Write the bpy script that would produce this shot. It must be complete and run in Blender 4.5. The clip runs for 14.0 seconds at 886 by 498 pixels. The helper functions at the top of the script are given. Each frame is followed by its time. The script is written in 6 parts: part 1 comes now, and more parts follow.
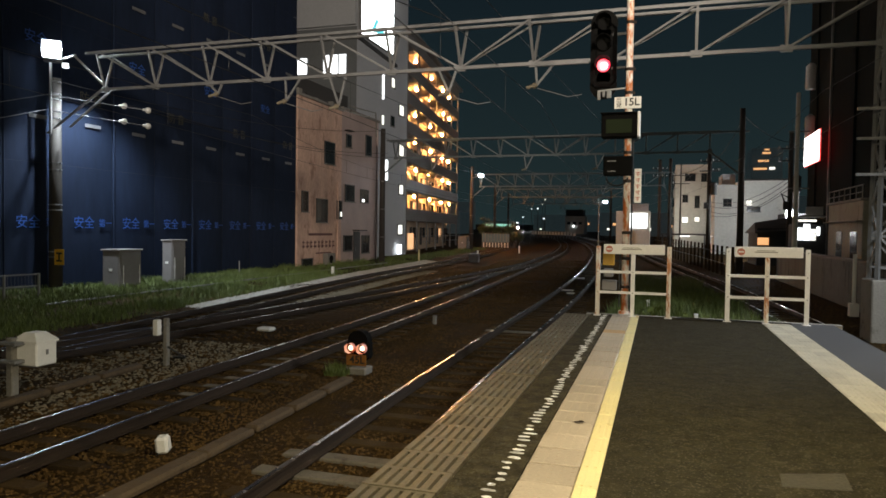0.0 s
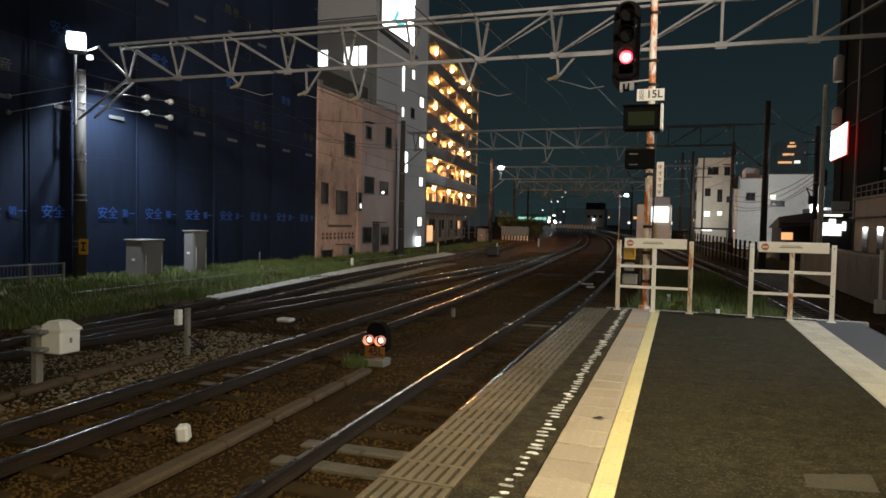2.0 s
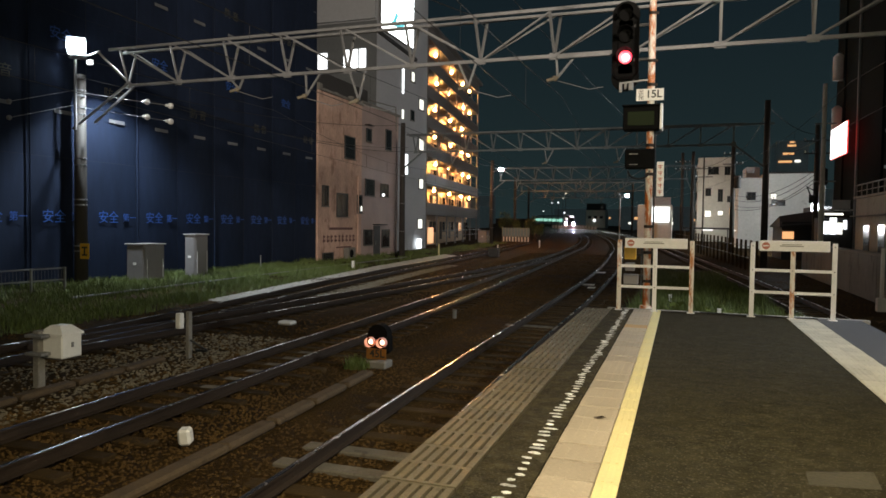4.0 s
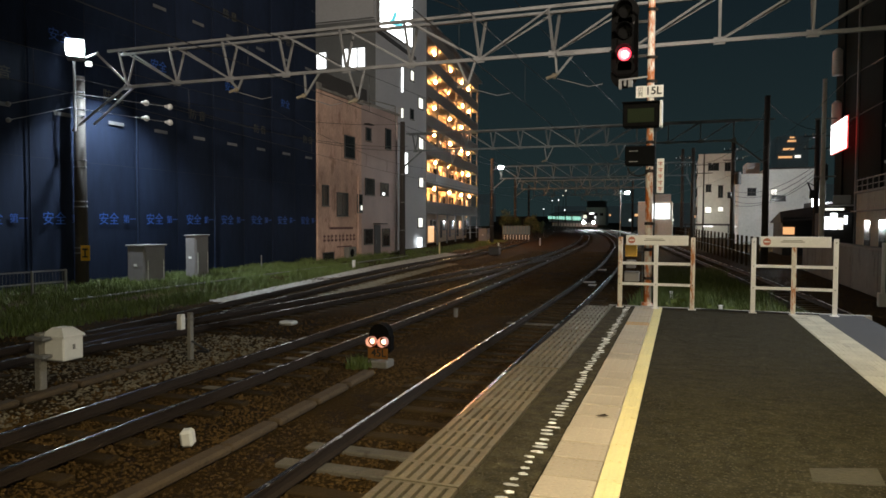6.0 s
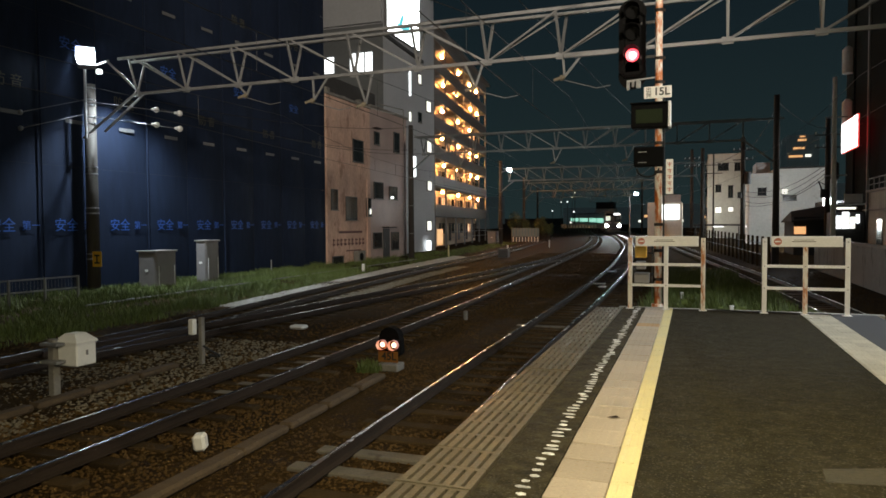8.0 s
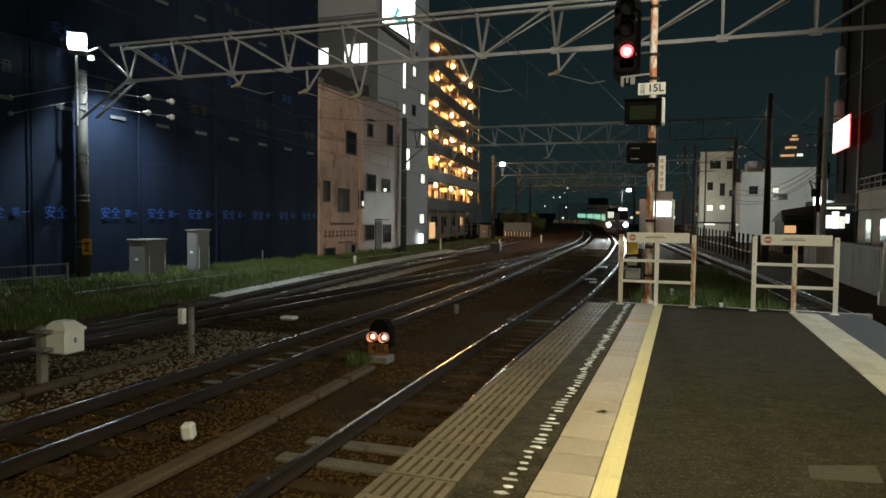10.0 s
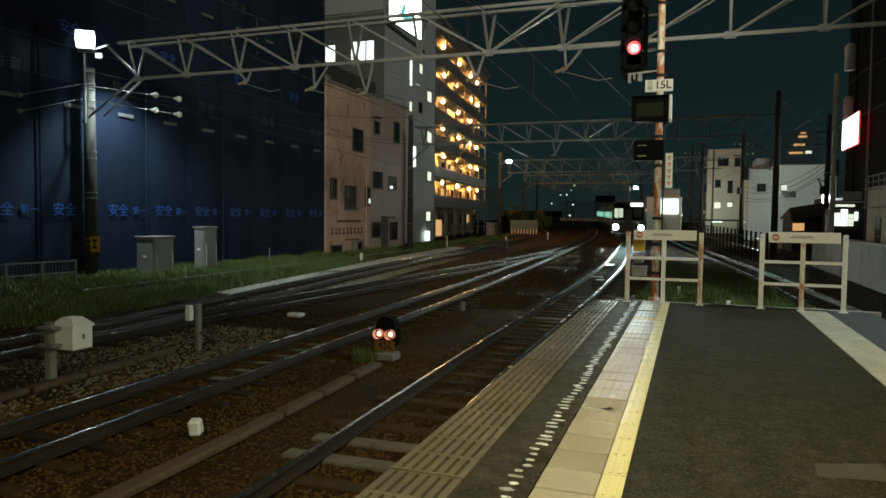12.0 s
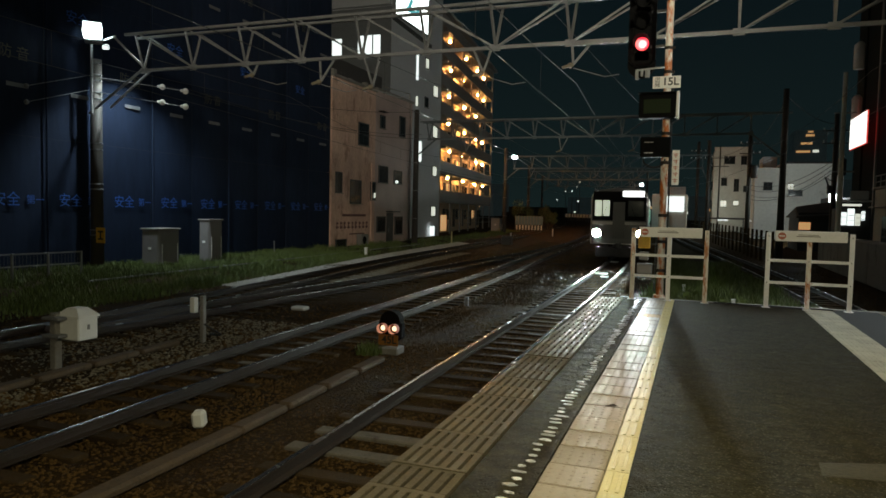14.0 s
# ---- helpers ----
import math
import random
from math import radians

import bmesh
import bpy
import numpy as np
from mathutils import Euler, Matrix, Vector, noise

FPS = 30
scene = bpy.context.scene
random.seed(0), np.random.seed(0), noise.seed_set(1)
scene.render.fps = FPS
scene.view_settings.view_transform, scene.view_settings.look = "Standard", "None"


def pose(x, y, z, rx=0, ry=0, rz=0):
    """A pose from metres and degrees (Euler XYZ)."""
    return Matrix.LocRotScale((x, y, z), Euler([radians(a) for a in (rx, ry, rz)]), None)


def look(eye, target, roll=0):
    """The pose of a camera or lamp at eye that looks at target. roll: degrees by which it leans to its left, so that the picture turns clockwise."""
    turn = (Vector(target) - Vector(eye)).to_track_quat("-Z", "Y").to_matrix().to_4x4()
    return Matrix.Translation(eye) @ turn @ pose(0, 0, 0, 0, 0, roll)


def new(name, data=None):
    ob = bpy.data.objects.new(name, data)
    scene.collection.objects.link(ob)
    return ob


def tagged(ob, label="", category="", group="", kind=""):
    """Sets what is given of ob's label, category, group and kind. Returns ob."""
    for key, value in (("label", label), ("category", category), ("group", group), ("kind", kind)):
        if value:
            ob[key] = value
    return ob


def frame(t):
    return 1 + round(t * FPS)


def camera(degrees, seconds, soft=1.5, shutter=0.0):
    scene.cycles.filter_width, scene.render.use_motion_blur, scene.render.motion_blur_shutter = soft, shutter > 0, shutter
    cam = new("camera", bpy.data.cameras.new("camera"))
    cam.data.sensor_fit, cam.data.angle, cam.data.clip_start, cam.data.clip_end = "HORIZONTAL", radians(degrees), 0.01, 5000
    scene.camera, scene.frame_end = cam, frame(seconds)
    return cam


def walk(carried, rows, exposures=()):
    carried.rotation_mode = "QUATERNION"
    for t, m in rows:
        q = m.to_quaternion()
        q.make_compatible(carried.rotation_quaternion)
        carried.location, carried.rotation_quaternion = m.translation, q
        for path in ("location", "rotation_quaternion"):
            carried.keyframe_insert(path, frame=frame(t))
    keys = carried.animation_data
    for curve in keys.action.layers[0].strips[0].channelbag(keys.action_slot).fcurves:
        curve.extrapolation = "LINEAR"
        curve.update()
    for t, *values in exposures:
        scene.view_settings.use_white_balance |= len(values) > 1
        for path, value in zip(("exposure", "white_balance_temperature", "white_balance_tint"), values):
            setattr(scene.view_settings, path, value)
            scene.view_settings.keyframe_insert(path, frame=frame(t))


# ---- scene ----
cam = camera(66.0, 14.0, soft=1.6)
# seconds, yaw, pitch, roll, x, y, z
PATH = [
    (0, 17.558, -1.58, -0.8, -0, 0, 1.55),
    (0.5, 18.12, -1.458, -0.334, -0.003, 0.012, 1.554),
    (1, 17.726, -1.79, -0.359, -0.004, 0.014, 1.551),
    (1.5, 18.442, -1.506, -0.565, -0.01, 0.015, 1.548),
    (2, 19.175, -2.25, -1.185, -0.012, 0.034, 1.554),
    (2.5, 18.504, -1.784, -1, -0.018, 0.036, 1.553),
    (3, 19.304, -2.027, -0.785, -0.011, 0.032, 1.546),
    (5.5, 19.038, -2.122, -0.564, -0.005, 0.032, 1.544),
    (6, 19.267, -2.209, -0.228, -0.011, 0.041, 1.55),
    (6.5, 19.101, -2.214, -0.391, -0.011, 0.04, 1.547),
    (7, 19.47, -1.385, -0.284, -0.012, 0.02, 1.551),
    (7.5, 19.339, -1.844, -0.344, -0.008, 0.016, 1.551),
    (8, 20.013, -1.959, 0.332, -0.008, 0.026, 1.55),
    (10.5, 19.44, -2.63, -0.812, -0.005, 0.031, 1.541),
    (11, 19.839, -2.669, -0.728, -0.009, 0.032, 1.538),
    (11.5, 19.793, -2.556, -0.636, -0.005, 0.034, 1.539),
    (12, 19.923, -2.731, -0.619, -0.001, 0.031, 1.54),
    (12.5, 19.98, -2.944, -0.743, -0.006, 0.03, 1.536),
    (13, 20.017, -2.881, -0.866, -0.012, 0.028, 1.535),
    (13.5, 20.08, -3.054, -1.073, -0.009, 0.044, 1.538),
    (14, 20.329, -3.138, -1.237, -0.01, 0.038, 1.534),
]
EXPOSURE = [(0.0, 0.14, 6500, 9), (8.2, 0.06, 6500, 7), (10.3, -0.25, 6500, -3), (11.5, -0.38, 6500, -9), (12.9, -0.6, 6500, -9), (13.3, -1.22, 6500, -2), (13.6, -1.15, 6500, -2), (14.0, -0.9, 6500, -1)]
walk(cam, [(t, pose(x, y, z, 90 + p, r, w)) for t, w, p, r, x, y, z in PATH], EXPOSURE)

# ---- world and large lights ----
world = bpy.data.worlds.new("night")
world.use_nodes = True
scene.world = world
wn, wl = world.node_tree.nodes, world.node_tree.links
wtc, wsep, wramp = wn.new("ShaderNodeTexCoord"), wn.new("ShaderNodeSeparateXYZ"), wn.new("ShaderNodeValToRGB")
wl.new(wtc.outputs["Generated"], wsep.inputs[0])
wl.new(wsep.outputs["Z"], wramp.inputs[0])
wramp.color_ramp.elements[0].position, wramp.color_ramp.elements[0].color = 0.0, (0.0125, 0.0225, 0.0235, 1)
wramp.color_ramp.elements[1].position, wramp.color_ramp.elements[1].color = 0.45, (0.0032, 0.0068, 0.0115, 1)
wl.new(wramp.outputs[0], wn["Background"].inputs[0])
wn["Background"].inputs[1].default_value = 1.05


def lamp(name, kind, where, energy, colour, target=None, size=0.2, size_y=None, cone=None):
    data = bpy.data.lights.new(name, kind)
    data.energy, data.color = energy, colour
    if kind == "AREA":
        data.shape, data.size, data.size_y = "RECTANGLE", size, size_y or size
    else:
        data.shadow_soft_size = size
    if kind == "SPOT":
        data.spot_size, data.spot_blend = radians(cone), 0.6
    ob = new(name, data)
    ob.matrix_world = look(where, target) if target else pose(*where)
    return ob


COOL, WARM = (0.82, 0.92, 1.0), (1.0, 0.85, 0.57)
lamp("floodlight_beam", "SPOT", (-20.1, 20.7, 7.85), 3900, COOL, (-19.6, 21.8, -1.0), 0.18, cone=116)
lamp("floodlight_beam_far", "SPOT", (-18.6, 72.2, 7.6), 520, COOL, (-9.5, 60.0, -1.0), 0.15, cone=104)
lamp("street_light_beam", "POINT", (-7.0, 96.4, 5.75), 500, COOL, size=0.15)
lamp("street_lamp_right", "POINT", (1.2, 103.0, 3.4), 900, (1.0, 0.97, 0.85), size=0.2)
lamp("street_lamp_beam", "SPOT", (8.3, 13.2, 7.2), 3300, (0.88, 0.94, 1.0), (2.9, 14.6, -1.0), 0.2, cone=94)
lamp("shop_light_beam", "POINT", (11.2, 69.3, 3.9), 3600, (0.95, 0.98, 1.0), size=0.3)
# unseen floodlight added high behind the viewpoint, aimed across the yard to brighten buildings
lamp("unseen_floodlight_beam", "SPOT", (13.0, -18.0, 13.5), 66000, (1.0, 0.86, 0.72), (-21.5, 47.0, 10.5), 1.8, cone=31)
for py, pe in ((-11.0, 1000), (-4.0, 1150), (4.2, 1020)):
    lamp("platform_lamp_beam", "POINT", (0.6, py, 4.2), pe, WARM, size=0.25)

# ---- materials ----


def mat(name, base, rough=0.6, metal=0.0, var=0.3, scale=3.0, fine=40.0, bump=0.25, second=None, amount=0.5, gloss=0.5, coat=0.0, stretch=(1, 1, 1), depth=0.02, piece=0.0):
    m = bpy.data.materials.new(name)
    m.use_nodes = True
    n, l = m.node_tree.nodes, m.node_tree.links
    b = n["Principled BSDF"]
    tc, info, add, mul = n.new("ShaderNodeTexCoord"), n.new("ShaderNodeObjectInfo"), n.new("ShaderNodeVectorMath"), n.new("ShaderNodeVectorMath")
    mul.operation = "MULTIPLY"
    mul.inputs[1].default_value = stretch
    l.new(tc.outputs["Object"], mul.inputs[0])
    l.new(mul.outputs[0], add.inputs[0])
    k = n.new("ShaderNodeMath")
    k.operation = "MULTIPLY"
    k.inputs[1].default_value = 37.0
    l.new(info.outputs["Random"], k.inputs[0])
    l.new(k.outputs[0], add.inputs[1])
    big, small = n.new("ShaderNodeTexNoise"), n.new("ShaderNodeTexNoise")
    for tex, sc in ((big, scale), (small, fine)):
        tex.inputs["Scale"].default_value, tex.inputs["Detail"].default_value = sc, 6
        l.new(add.outputs[0], tex.inputs["Vector"])
    ramp = n.new("ShaderNodeValToRGB")
    dark = tuple(c * (1 - var) for c in base) + (1,)
    light = tuple(min(1, c * (1 + var)) for c in base) + (1,)
    ramp.color_ramp.elements[0].position, ramp.color_ramp.elements[0].color = 0.3, dark
    ramp.color_ramp.elements[1].position, ramp.color_ramp.elements[1].color = 0.7, light
    mixf = n.new("ShaderNodeMix")
    mixf.data_type = "FLOAT"
    mixf.inputs[0].default_value = 0.45
    l.new(big.outputs["Fac"], mixf.inputs[2])
    l.new(small.outputs["Fac"], mixf.inputs[3])
    l.new(mixf.outputs[0], ramp.inputs[0])
    colour = ramp.outputs[0]
    if second:
        patch = n.new("ShaderNodeTexNoise")
        patch.inputs["Scale"].default_value, patch.inputs["Detail"].default_value = scale * 1.7, 8
        patch.inputs["Roughness"].default_value = 0.7
        l.new(add.outputs[0], patch.inputs["Vector"])
        pr = n.new("ShaderNodeValToRGB")
        pr.color_ramp.elements[0].position = 0.68 - 0.3 * amount
        pr.color_ramp.elements[1].position = 0.78 - 0.3 * amount
        l.new(patch.outputs["Fac"], pr.inputs[0])
        mx = n.new("ShaderNodeMix")
        mx.data_type = "RGBA"
        l.new(pr.outputs[0], mx.inputs[0])
        l.new(colour, mx.inputs[6])
        mx.inputs[7].default_value = (*second, 1)
        colour = mx.outputs[2]
    if piece:
        pv, hs = n.new("ShaderNodeMapRange"), n.new("ShaderNodeHueSaturation")
        pv.inputs["To Min"].default_value, pv.inputs["To Max"].default_value = 1 - piece, 1 + piece
        l.new(info.outputs["Random"], pv.inputs["Value"])
        l.new(pv.outputs[0], hs.inputs["Value"])
        l.new(colour, hs.inputs["Color"])
        colour = hs.outputs[0]
    l.new(colour, b.inputs["Base Color"])
    rr = n.new("ShaderNodeMapRange")
    rr.inputs["To Min"].default_value, rr.inputs["To Max"].default_value = max(0.03, rough - 0.15), min(1, rough + 0.15)
    l.new(big.outputs["Fac"], rr.inputs["Value"])
    l.new(rr.outputs[0], b.inputs["Roughness"])
    b.inputs["Metallic"].default_value = metal
    b.inputs["Specular IOR Level"].default_value = gloss
    b.inputs["Coat Weight"].default_value = coat
    if bump:
        bp = n.new("ShaderNodeBump")
        bp.inputs["Strength"].default_value, bp.inputs["Distance"].default_value = bump, depth
        l.new(small.outputs["Fac"], bp.inputs["Height"])
        l.new(bp.outputs[0], b.inputs["Normal"])
    return m


def glow(name, colour, strength):
    m = bpy.data.materials.new(name)
    m.use_nodes = True
    b = m.node_tree.nodes["Principled BSDF"]
    b.inputs["Base Color"].default_value = (0.6, 0.6, 0.6, 1)
    b.inputs["Emission Color"].default_value = (*colour, 1)
    b.inputs["Emission Strength"].default_value = strength
    return m


def glass(name, tint, rough=0.08):
    m = bpy.data.materials.new(name)
    m.use_nodes = True
    b = m.node_tree.nodes["Principled BSDF"]
    b.inputs["Base Color"].default_value = (*tint, 1)
    b.inputs["Roughness"].default_value = rough
    b.inputs["Specular IOR Level"].default_value = 0.8
    return m


BALLAST = mat("ballast", (0.036, 0.021, 0.006), 0.85, gloss=0.08, var=0.55, scale=1.2, fine=22, bump=1.0, depth=0.05, second=(0.03, 0.019, 0.011), amount=0.5)
STONE = mat("ballast_stone", (0.076, 0.043, 0.0115), 0.7, var=0.6, scale=0.8, fine=30, bump=0.4, gloss=0.2)
PALE_STONE = mat("pale_ballast_stone", (0.165, 0.14, 0.095), 0.65, var=0.4, scale=2, fine=30, bump=0.4)
ASPHALT = mat("platform_asphalt", (0.0275, 0.0235, 0.012), 0.82, var=0.6, scale=9.0, fine=75, bump=0.65, second=(0.062, 0.054, 0.032), amount=0.4, depth=0.02, gloss=0.1)
def mottle(m, scale, low, high, speck):
    """Worn blotches and pale aggregate specks over a material's own colour."""
    n, l = m.node_tree.nodes, m.node_tree.links
    b = n["Principled BSDF"]
    old = b.inputs["Base Color"].links[0].from_socket
    tc, nz, rp, mx = n.new("ShaderNodeTexCoord"), n.new("ShaderNodeTexNoise"), n.new("ShaderNodeValToRGB"), n.new("ShaderNodeMix")
    nz.inputs["Scale"].default_value, nz.inputs["Detail"].default_value, nz.inputs["Roughness"].default_value = scale, 9, 0.72
    l.new(tc.outputs["Object"], nz.inputs["Vector"])
    rp.color_ramp.elements[0].position, rp.color_ramp.elements[0].color = 0.4, (low, low, low, 1)
    rp.color_ramp.elements[1].position, rp.color_ramp.elements[1].color = 0.62, (high, high, high, 1)
    l.new(nz.outputs["Fac"], rp.inputs[0])
    mx.data_type, mx.blend_type = "RGBA", "MULTIPLY"
    mx.inputs[0].default_value = 1.0
    l.new(old, mx.inputs[6])
    l.new(rp.outputs[0], mx.inputs[7])
    vo, vr, sp = n.new("ShaderNodeTexVoronoi"), n.new("ShaderNodeValToRGB"), n.new("ShaderNodeMix")
    vo.inputs["Scale"].default_value = 38
    l.new(tc.outputs["Object"], vo.inputs["Vector"])
    vr.color_ramp.elements[0].position, vr.color_ramp.elements[0].color = 0.16, (1, 1, 1, 1)
    vr.color_ramp.elements[1].position, vr.color_ramp.elements[1].color = 0.3, (0, 0, 0, 1)
    l.new(vo.outputs["Distance"], vr.inputs[0])
    sp.data_type = "RGBA"
    l.new(vr.outputs[0], sp.inputs[0])
    l.new(mx.outputs[2], sp.inputs[6])
    sp.inputs[7].default_value = (*speck, 1)
    l.new(sp.outputs[2], b.inputs["Base Color"])
    wave, wb = n.new("ShaderNodeTexNoise"), n.new("ShaderNodeBump")
    wave.inputs["Scale"].default_value, wave.inputs["Detail"].default_value, wave.inputs["Roughness"].default_value = 5.5, 7, 0.62
    l.new(tc.outputs["Object"], wave.inputs["Vector"])
    wb.inputs["Strength"].default_value, wb.inputs["Distance"].default_value = 1.0, 0.06
    l.new(wave.outputs["Fac"], wb.inputs["Height"])
    fine = b.inputs["Normal"].links[0].from_node
    l.new(wb.outputs[0], fine.inputs["Normal"])


mottle(ASPHALT, 3.2, 0.78, 1.18, (0.085, 0.075, 0.05))
BLUE_ASPHALT = mat("bluish_asphalt", (0.07, 0.07, 0.075), 0.7, gloss=0.25, var=0.35, scale=2, fine=110, bump=0.5, depth=0.008)
EDGE = mat("edge_concrete", (0.037, 0.031, 0.016), 0.8, gloss=0.12, var=0.7, scale=8, fine=60, bump=1.0, second=(0.05, 0.045, 0.033), amount=0.5, depth=0.01)
mottle(EDGE, 5.0, 0.55, 1.4, (0.08, 0.07, 0.045))
SLAT = mat("edge_plate_paint", (0.118, 0.099, 0.064), 0.48, piece=0.12, var=0.3, scale=3, fine=50, bump=0.25, second=(0.072, 0.06, 0.036), amount=0.4)
TILE = mat("beige_tile", (0.43, 0.365, 0.28), 0.34, piece=0.13, var=0.16, scale=2.0, fine=50, bump=0.25, second=(0.3, 0.225, 0.14), amount=0.12, depth=0.006)
TILE_NEW = mat("orange_tile", (0.52, 0.33, 0.14), 0.5, var=0.15, scale=3, fine=50, bump=0.2)
YELLOW = mat("yellow_tile", (0.74, 0.65, 0.33), 0.42, var=0.12, scale=2.5, fine=50, bump=0.2, second=(0.5, 0.38, 0.12), amount=0.12)
WHITE_LINE = mat("worn_white_paint_glint", (0.72, 0.72, 0.7), 0.22, piece=0.35, var=0.45, scale=14, fine=60, bump=0.6, gloss=0.8, second=(0.2, 0.18, 0.13), amount=0.35)
PALE_TILE = mat("pale_tactile_tile", (0.5, 0.47, 0.38), 0.55, piece=0.1, var=0.18, scale=3, fine=45, bump=0.2, second=(0.4, 0.36, 0.28), amount=0.15)
RUST_PAINT = mat("rusting_cream_paint", (0.84, 0.78, 0.7), 0.5, var=0.12, scale=4.5, fine=24, bump=0.3, second=(0.56, 0.16, 0.03), amount=0.72, stretch=(1, 1, 0.3))
POST_RUST = mat("rust_streaked_paint", (0.78, 0.72, 0.65), 0.5, var=0.12, scale=5, fine=30, bump=0.2, second=(0.47, 0.17, 0.045), amount=0.66, stretch=(1, 1, 0.3))
CREAM = mat("cream_fence_paint", (0.86, 0.85, 0.86), 0.45, var=0.1, scale=3.0, fine=30, bump=0.15, second=(0.5, 0.24, 0.1), amount=0.14)
BOARD = mat("cream_board", (0.85, 0.83, 0.82), 0.5, var=0.1, scale=4, fine=30, bump=0.08)
STEEL = mat("galvanised_steel", (0.21, 0.212, 0.214), 0.5, metal=0.3, var=0.22, scale=3, fine=30, bump=0.15, second=(0.22, 0.19, 0.16), amount=0.2)
# Gantry steel again, the dim bluish light of distance put into its colour.
FAR_STEEL = mat("far_dimmed_steel", (0.15, 0.17, 0.175), 0.6, metal=0.3, var=0.25, scale=3, fine=30, bump=0.1)
DARK_STEEL = mat("dark_steel", (0.05, 0.05, 0.05), 0.55, metal=0.3, var=0.3, scale=4, fine=30)
RAIL_SIDE = mat("rusty_rail", (0.026, 0.016, 0.01), 0.7, metal=0.2, var=0.4, scale=2, fine=40, bump=0.3)
RAIL_TOP = mat("polished_rail_head", (0.7, 0.68, 0.65), 0.24, metal=1.0, var=0.1, scale=2, fine=30, bump=0.004)
RAIL_DULL = mat("dull_rail_head", (0.45, 0.42, 0.38), 0.28, metal=1.0, var=0.2, scale=2, fine=30, bump=0.05)
SLEEPER = mat("concrete_sleeper", (0.045, 0.029, 0.012), 0.8, gloss=0.15, piece=0.3, var=0.35, scale=3, fine=40, bump=0.4, second=(0.032, 0.022, 0.013), amount=0.4)
# Paler tone for three sleepers and for the lit patches on the second track
MID_SLEEPER = mat("paler_concrete_sleeper", (0.13, 0.115, 0.09), 0.7, var=0.35, scale=3, fine=40, bump=0.3, second=(0.06, 0.048, 0.034), amount=0.45)
PALE_SLEEPER = mat("pale_concrete_sleeper", (0.3, 0.29, 0.26), 0.6, var=0.3, scale=3, fine=40, bump=0.3)
CONCRETE = mat("grey_concrete", (0.2, 0.19, 0.17), 0.75, var=0.3, scale=1.2, fine=25, bump=0.3, second=(0.1, 0.09, 0.075), amount=0.35)
OLD_POLE = mat("weathered_concrete_pole", (0.045, 0.039, 0.034), 0.75, var=0.35, scale=2, fine=30, bump=0.3)
SHEET = mat("dark_blue_sheet", (0.0112, 0.0185, 0.04), 0.8, var=0.3, scale=0.5, fine=4, bump=0.15, depth=0.06, gloss=0.15, stretch=(1, 1, 0.25))
PINK = mat("pinkish_render", (0.55, 0.37, 0.29), 0.8, var=0.3, scale=0.8, fine=8, bump=0.15, second=(0.33, 0.2, 0.15), amount=0.45, stretch=(1, 1, 0.5))
GREY_TILE = mat("grey_wall_tile", (0.4, 0.3, 0.27), 0.4, var=0.2, scale=0.8, fine=12, bump=0.12, second=(0.32, 0.28, 0.26), amount=0.15)
TOWER_GREY = mat("pale_grey_panel", (0.42, 0.43, 0.45), 0.7, var=0.1, scale=0.4, fine=6, bump=0.1)
TOWER_DARK = mat("dark_grey_panel", (0.14, 0.15, 0.155), 0.7, var=0.15, scale=0.4, fine=6, bump=0.1)
APT_WALL = mat("apartment_wall", (0.5, 0.37, 0.26), 0.7, var=0.15, scale=0.6, fine=8, bump=0.1)
APT_SLAB = mat("balcony_parapet", (0.16, 0.15, 0.145), 0.7, var=0.2, scale=0.6, fine=8, bump=0.1)
FAR_WALL = mat("far_white_wall", (0.62, 0.62, 0.58), 0.8, var=0.15, scale=0.25, fine=4, bump=0.1, second=(0.42, 0.42, 0.39), amount=0.2)
FAR_DARK = mat("far_dark_wall", (0.03, 0.031, 0.033), 0.8, var=0.3, scale=0.3, fine=4, bump=0.1)
ROOF = mat("dark_roof", (0.045, 0.042, 0.04), 0.8, var=0.3, scale=1, fine=12)
WINDOW = glass("dark_window_glass", (0.025, 0.028, 0.03))
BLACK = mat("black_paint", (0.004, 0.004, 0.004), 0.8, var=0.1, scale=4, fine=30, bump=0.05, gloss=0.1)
RUBBER = mat("black_rubber", (0.012, 0.012, 0.012), 0.6, var=0.2, scale=4, fine=40)
WHITE_BOX = mat("white_enamel", (0.8, 0.8, 0.78), 0.4, var=0.08, scale=3, fine=20, bump=0.06, second=(0.5, 0.46, 0.36), amount=0.15)
CAB_GREY = mat("cabinet_paint", (0.23, 0.215, 0.215), 0.45, var=0.1, scale=2, fine=15, bump=0.06, second=(0.2, 0.175, 0.16), amount=0.25)
DULL_PLATE = mat("dull_orange_plate", (0.23, 0.1, 0.018), 0.5, var=0.15, scale=6, fine=30, bump=0.05)
YELLOW_PLATE = mat("yellow_plate", (0.75, 0.42, 0.03), 0.4, var=0.08, scale=4, fine=20, bump=0.05)
WHITE_PLATE = mat("white_plate", (0.84, 0.83, 0.8), 0.4, var=0.08, scale=5, fine=30, bump=0.05)
INK = mat("black_ink", (0.02, 0.02, 0.02), 0.5, var=0.1, bump=0)
RED_INK = mat("faded_red_ink", (0.5, 0.16, 0.11), 0.5, var=0.2, scale=30, bump=0)
BLUE_INK = mat("blue_ink", (0.022, 0.09, 0.38), 0.6, var=0.2, scale=3, bump=0)
OCHRE_INK = mat("ochre_ink", (0.07, 0.066, 0.045), 0.6, var=0.3, scale=3, bump=0)
WHITE_INK = mat("white_ink", (0.13, 0.135, 0.14), 0.5, var=0.3, scale=3, bump=0)
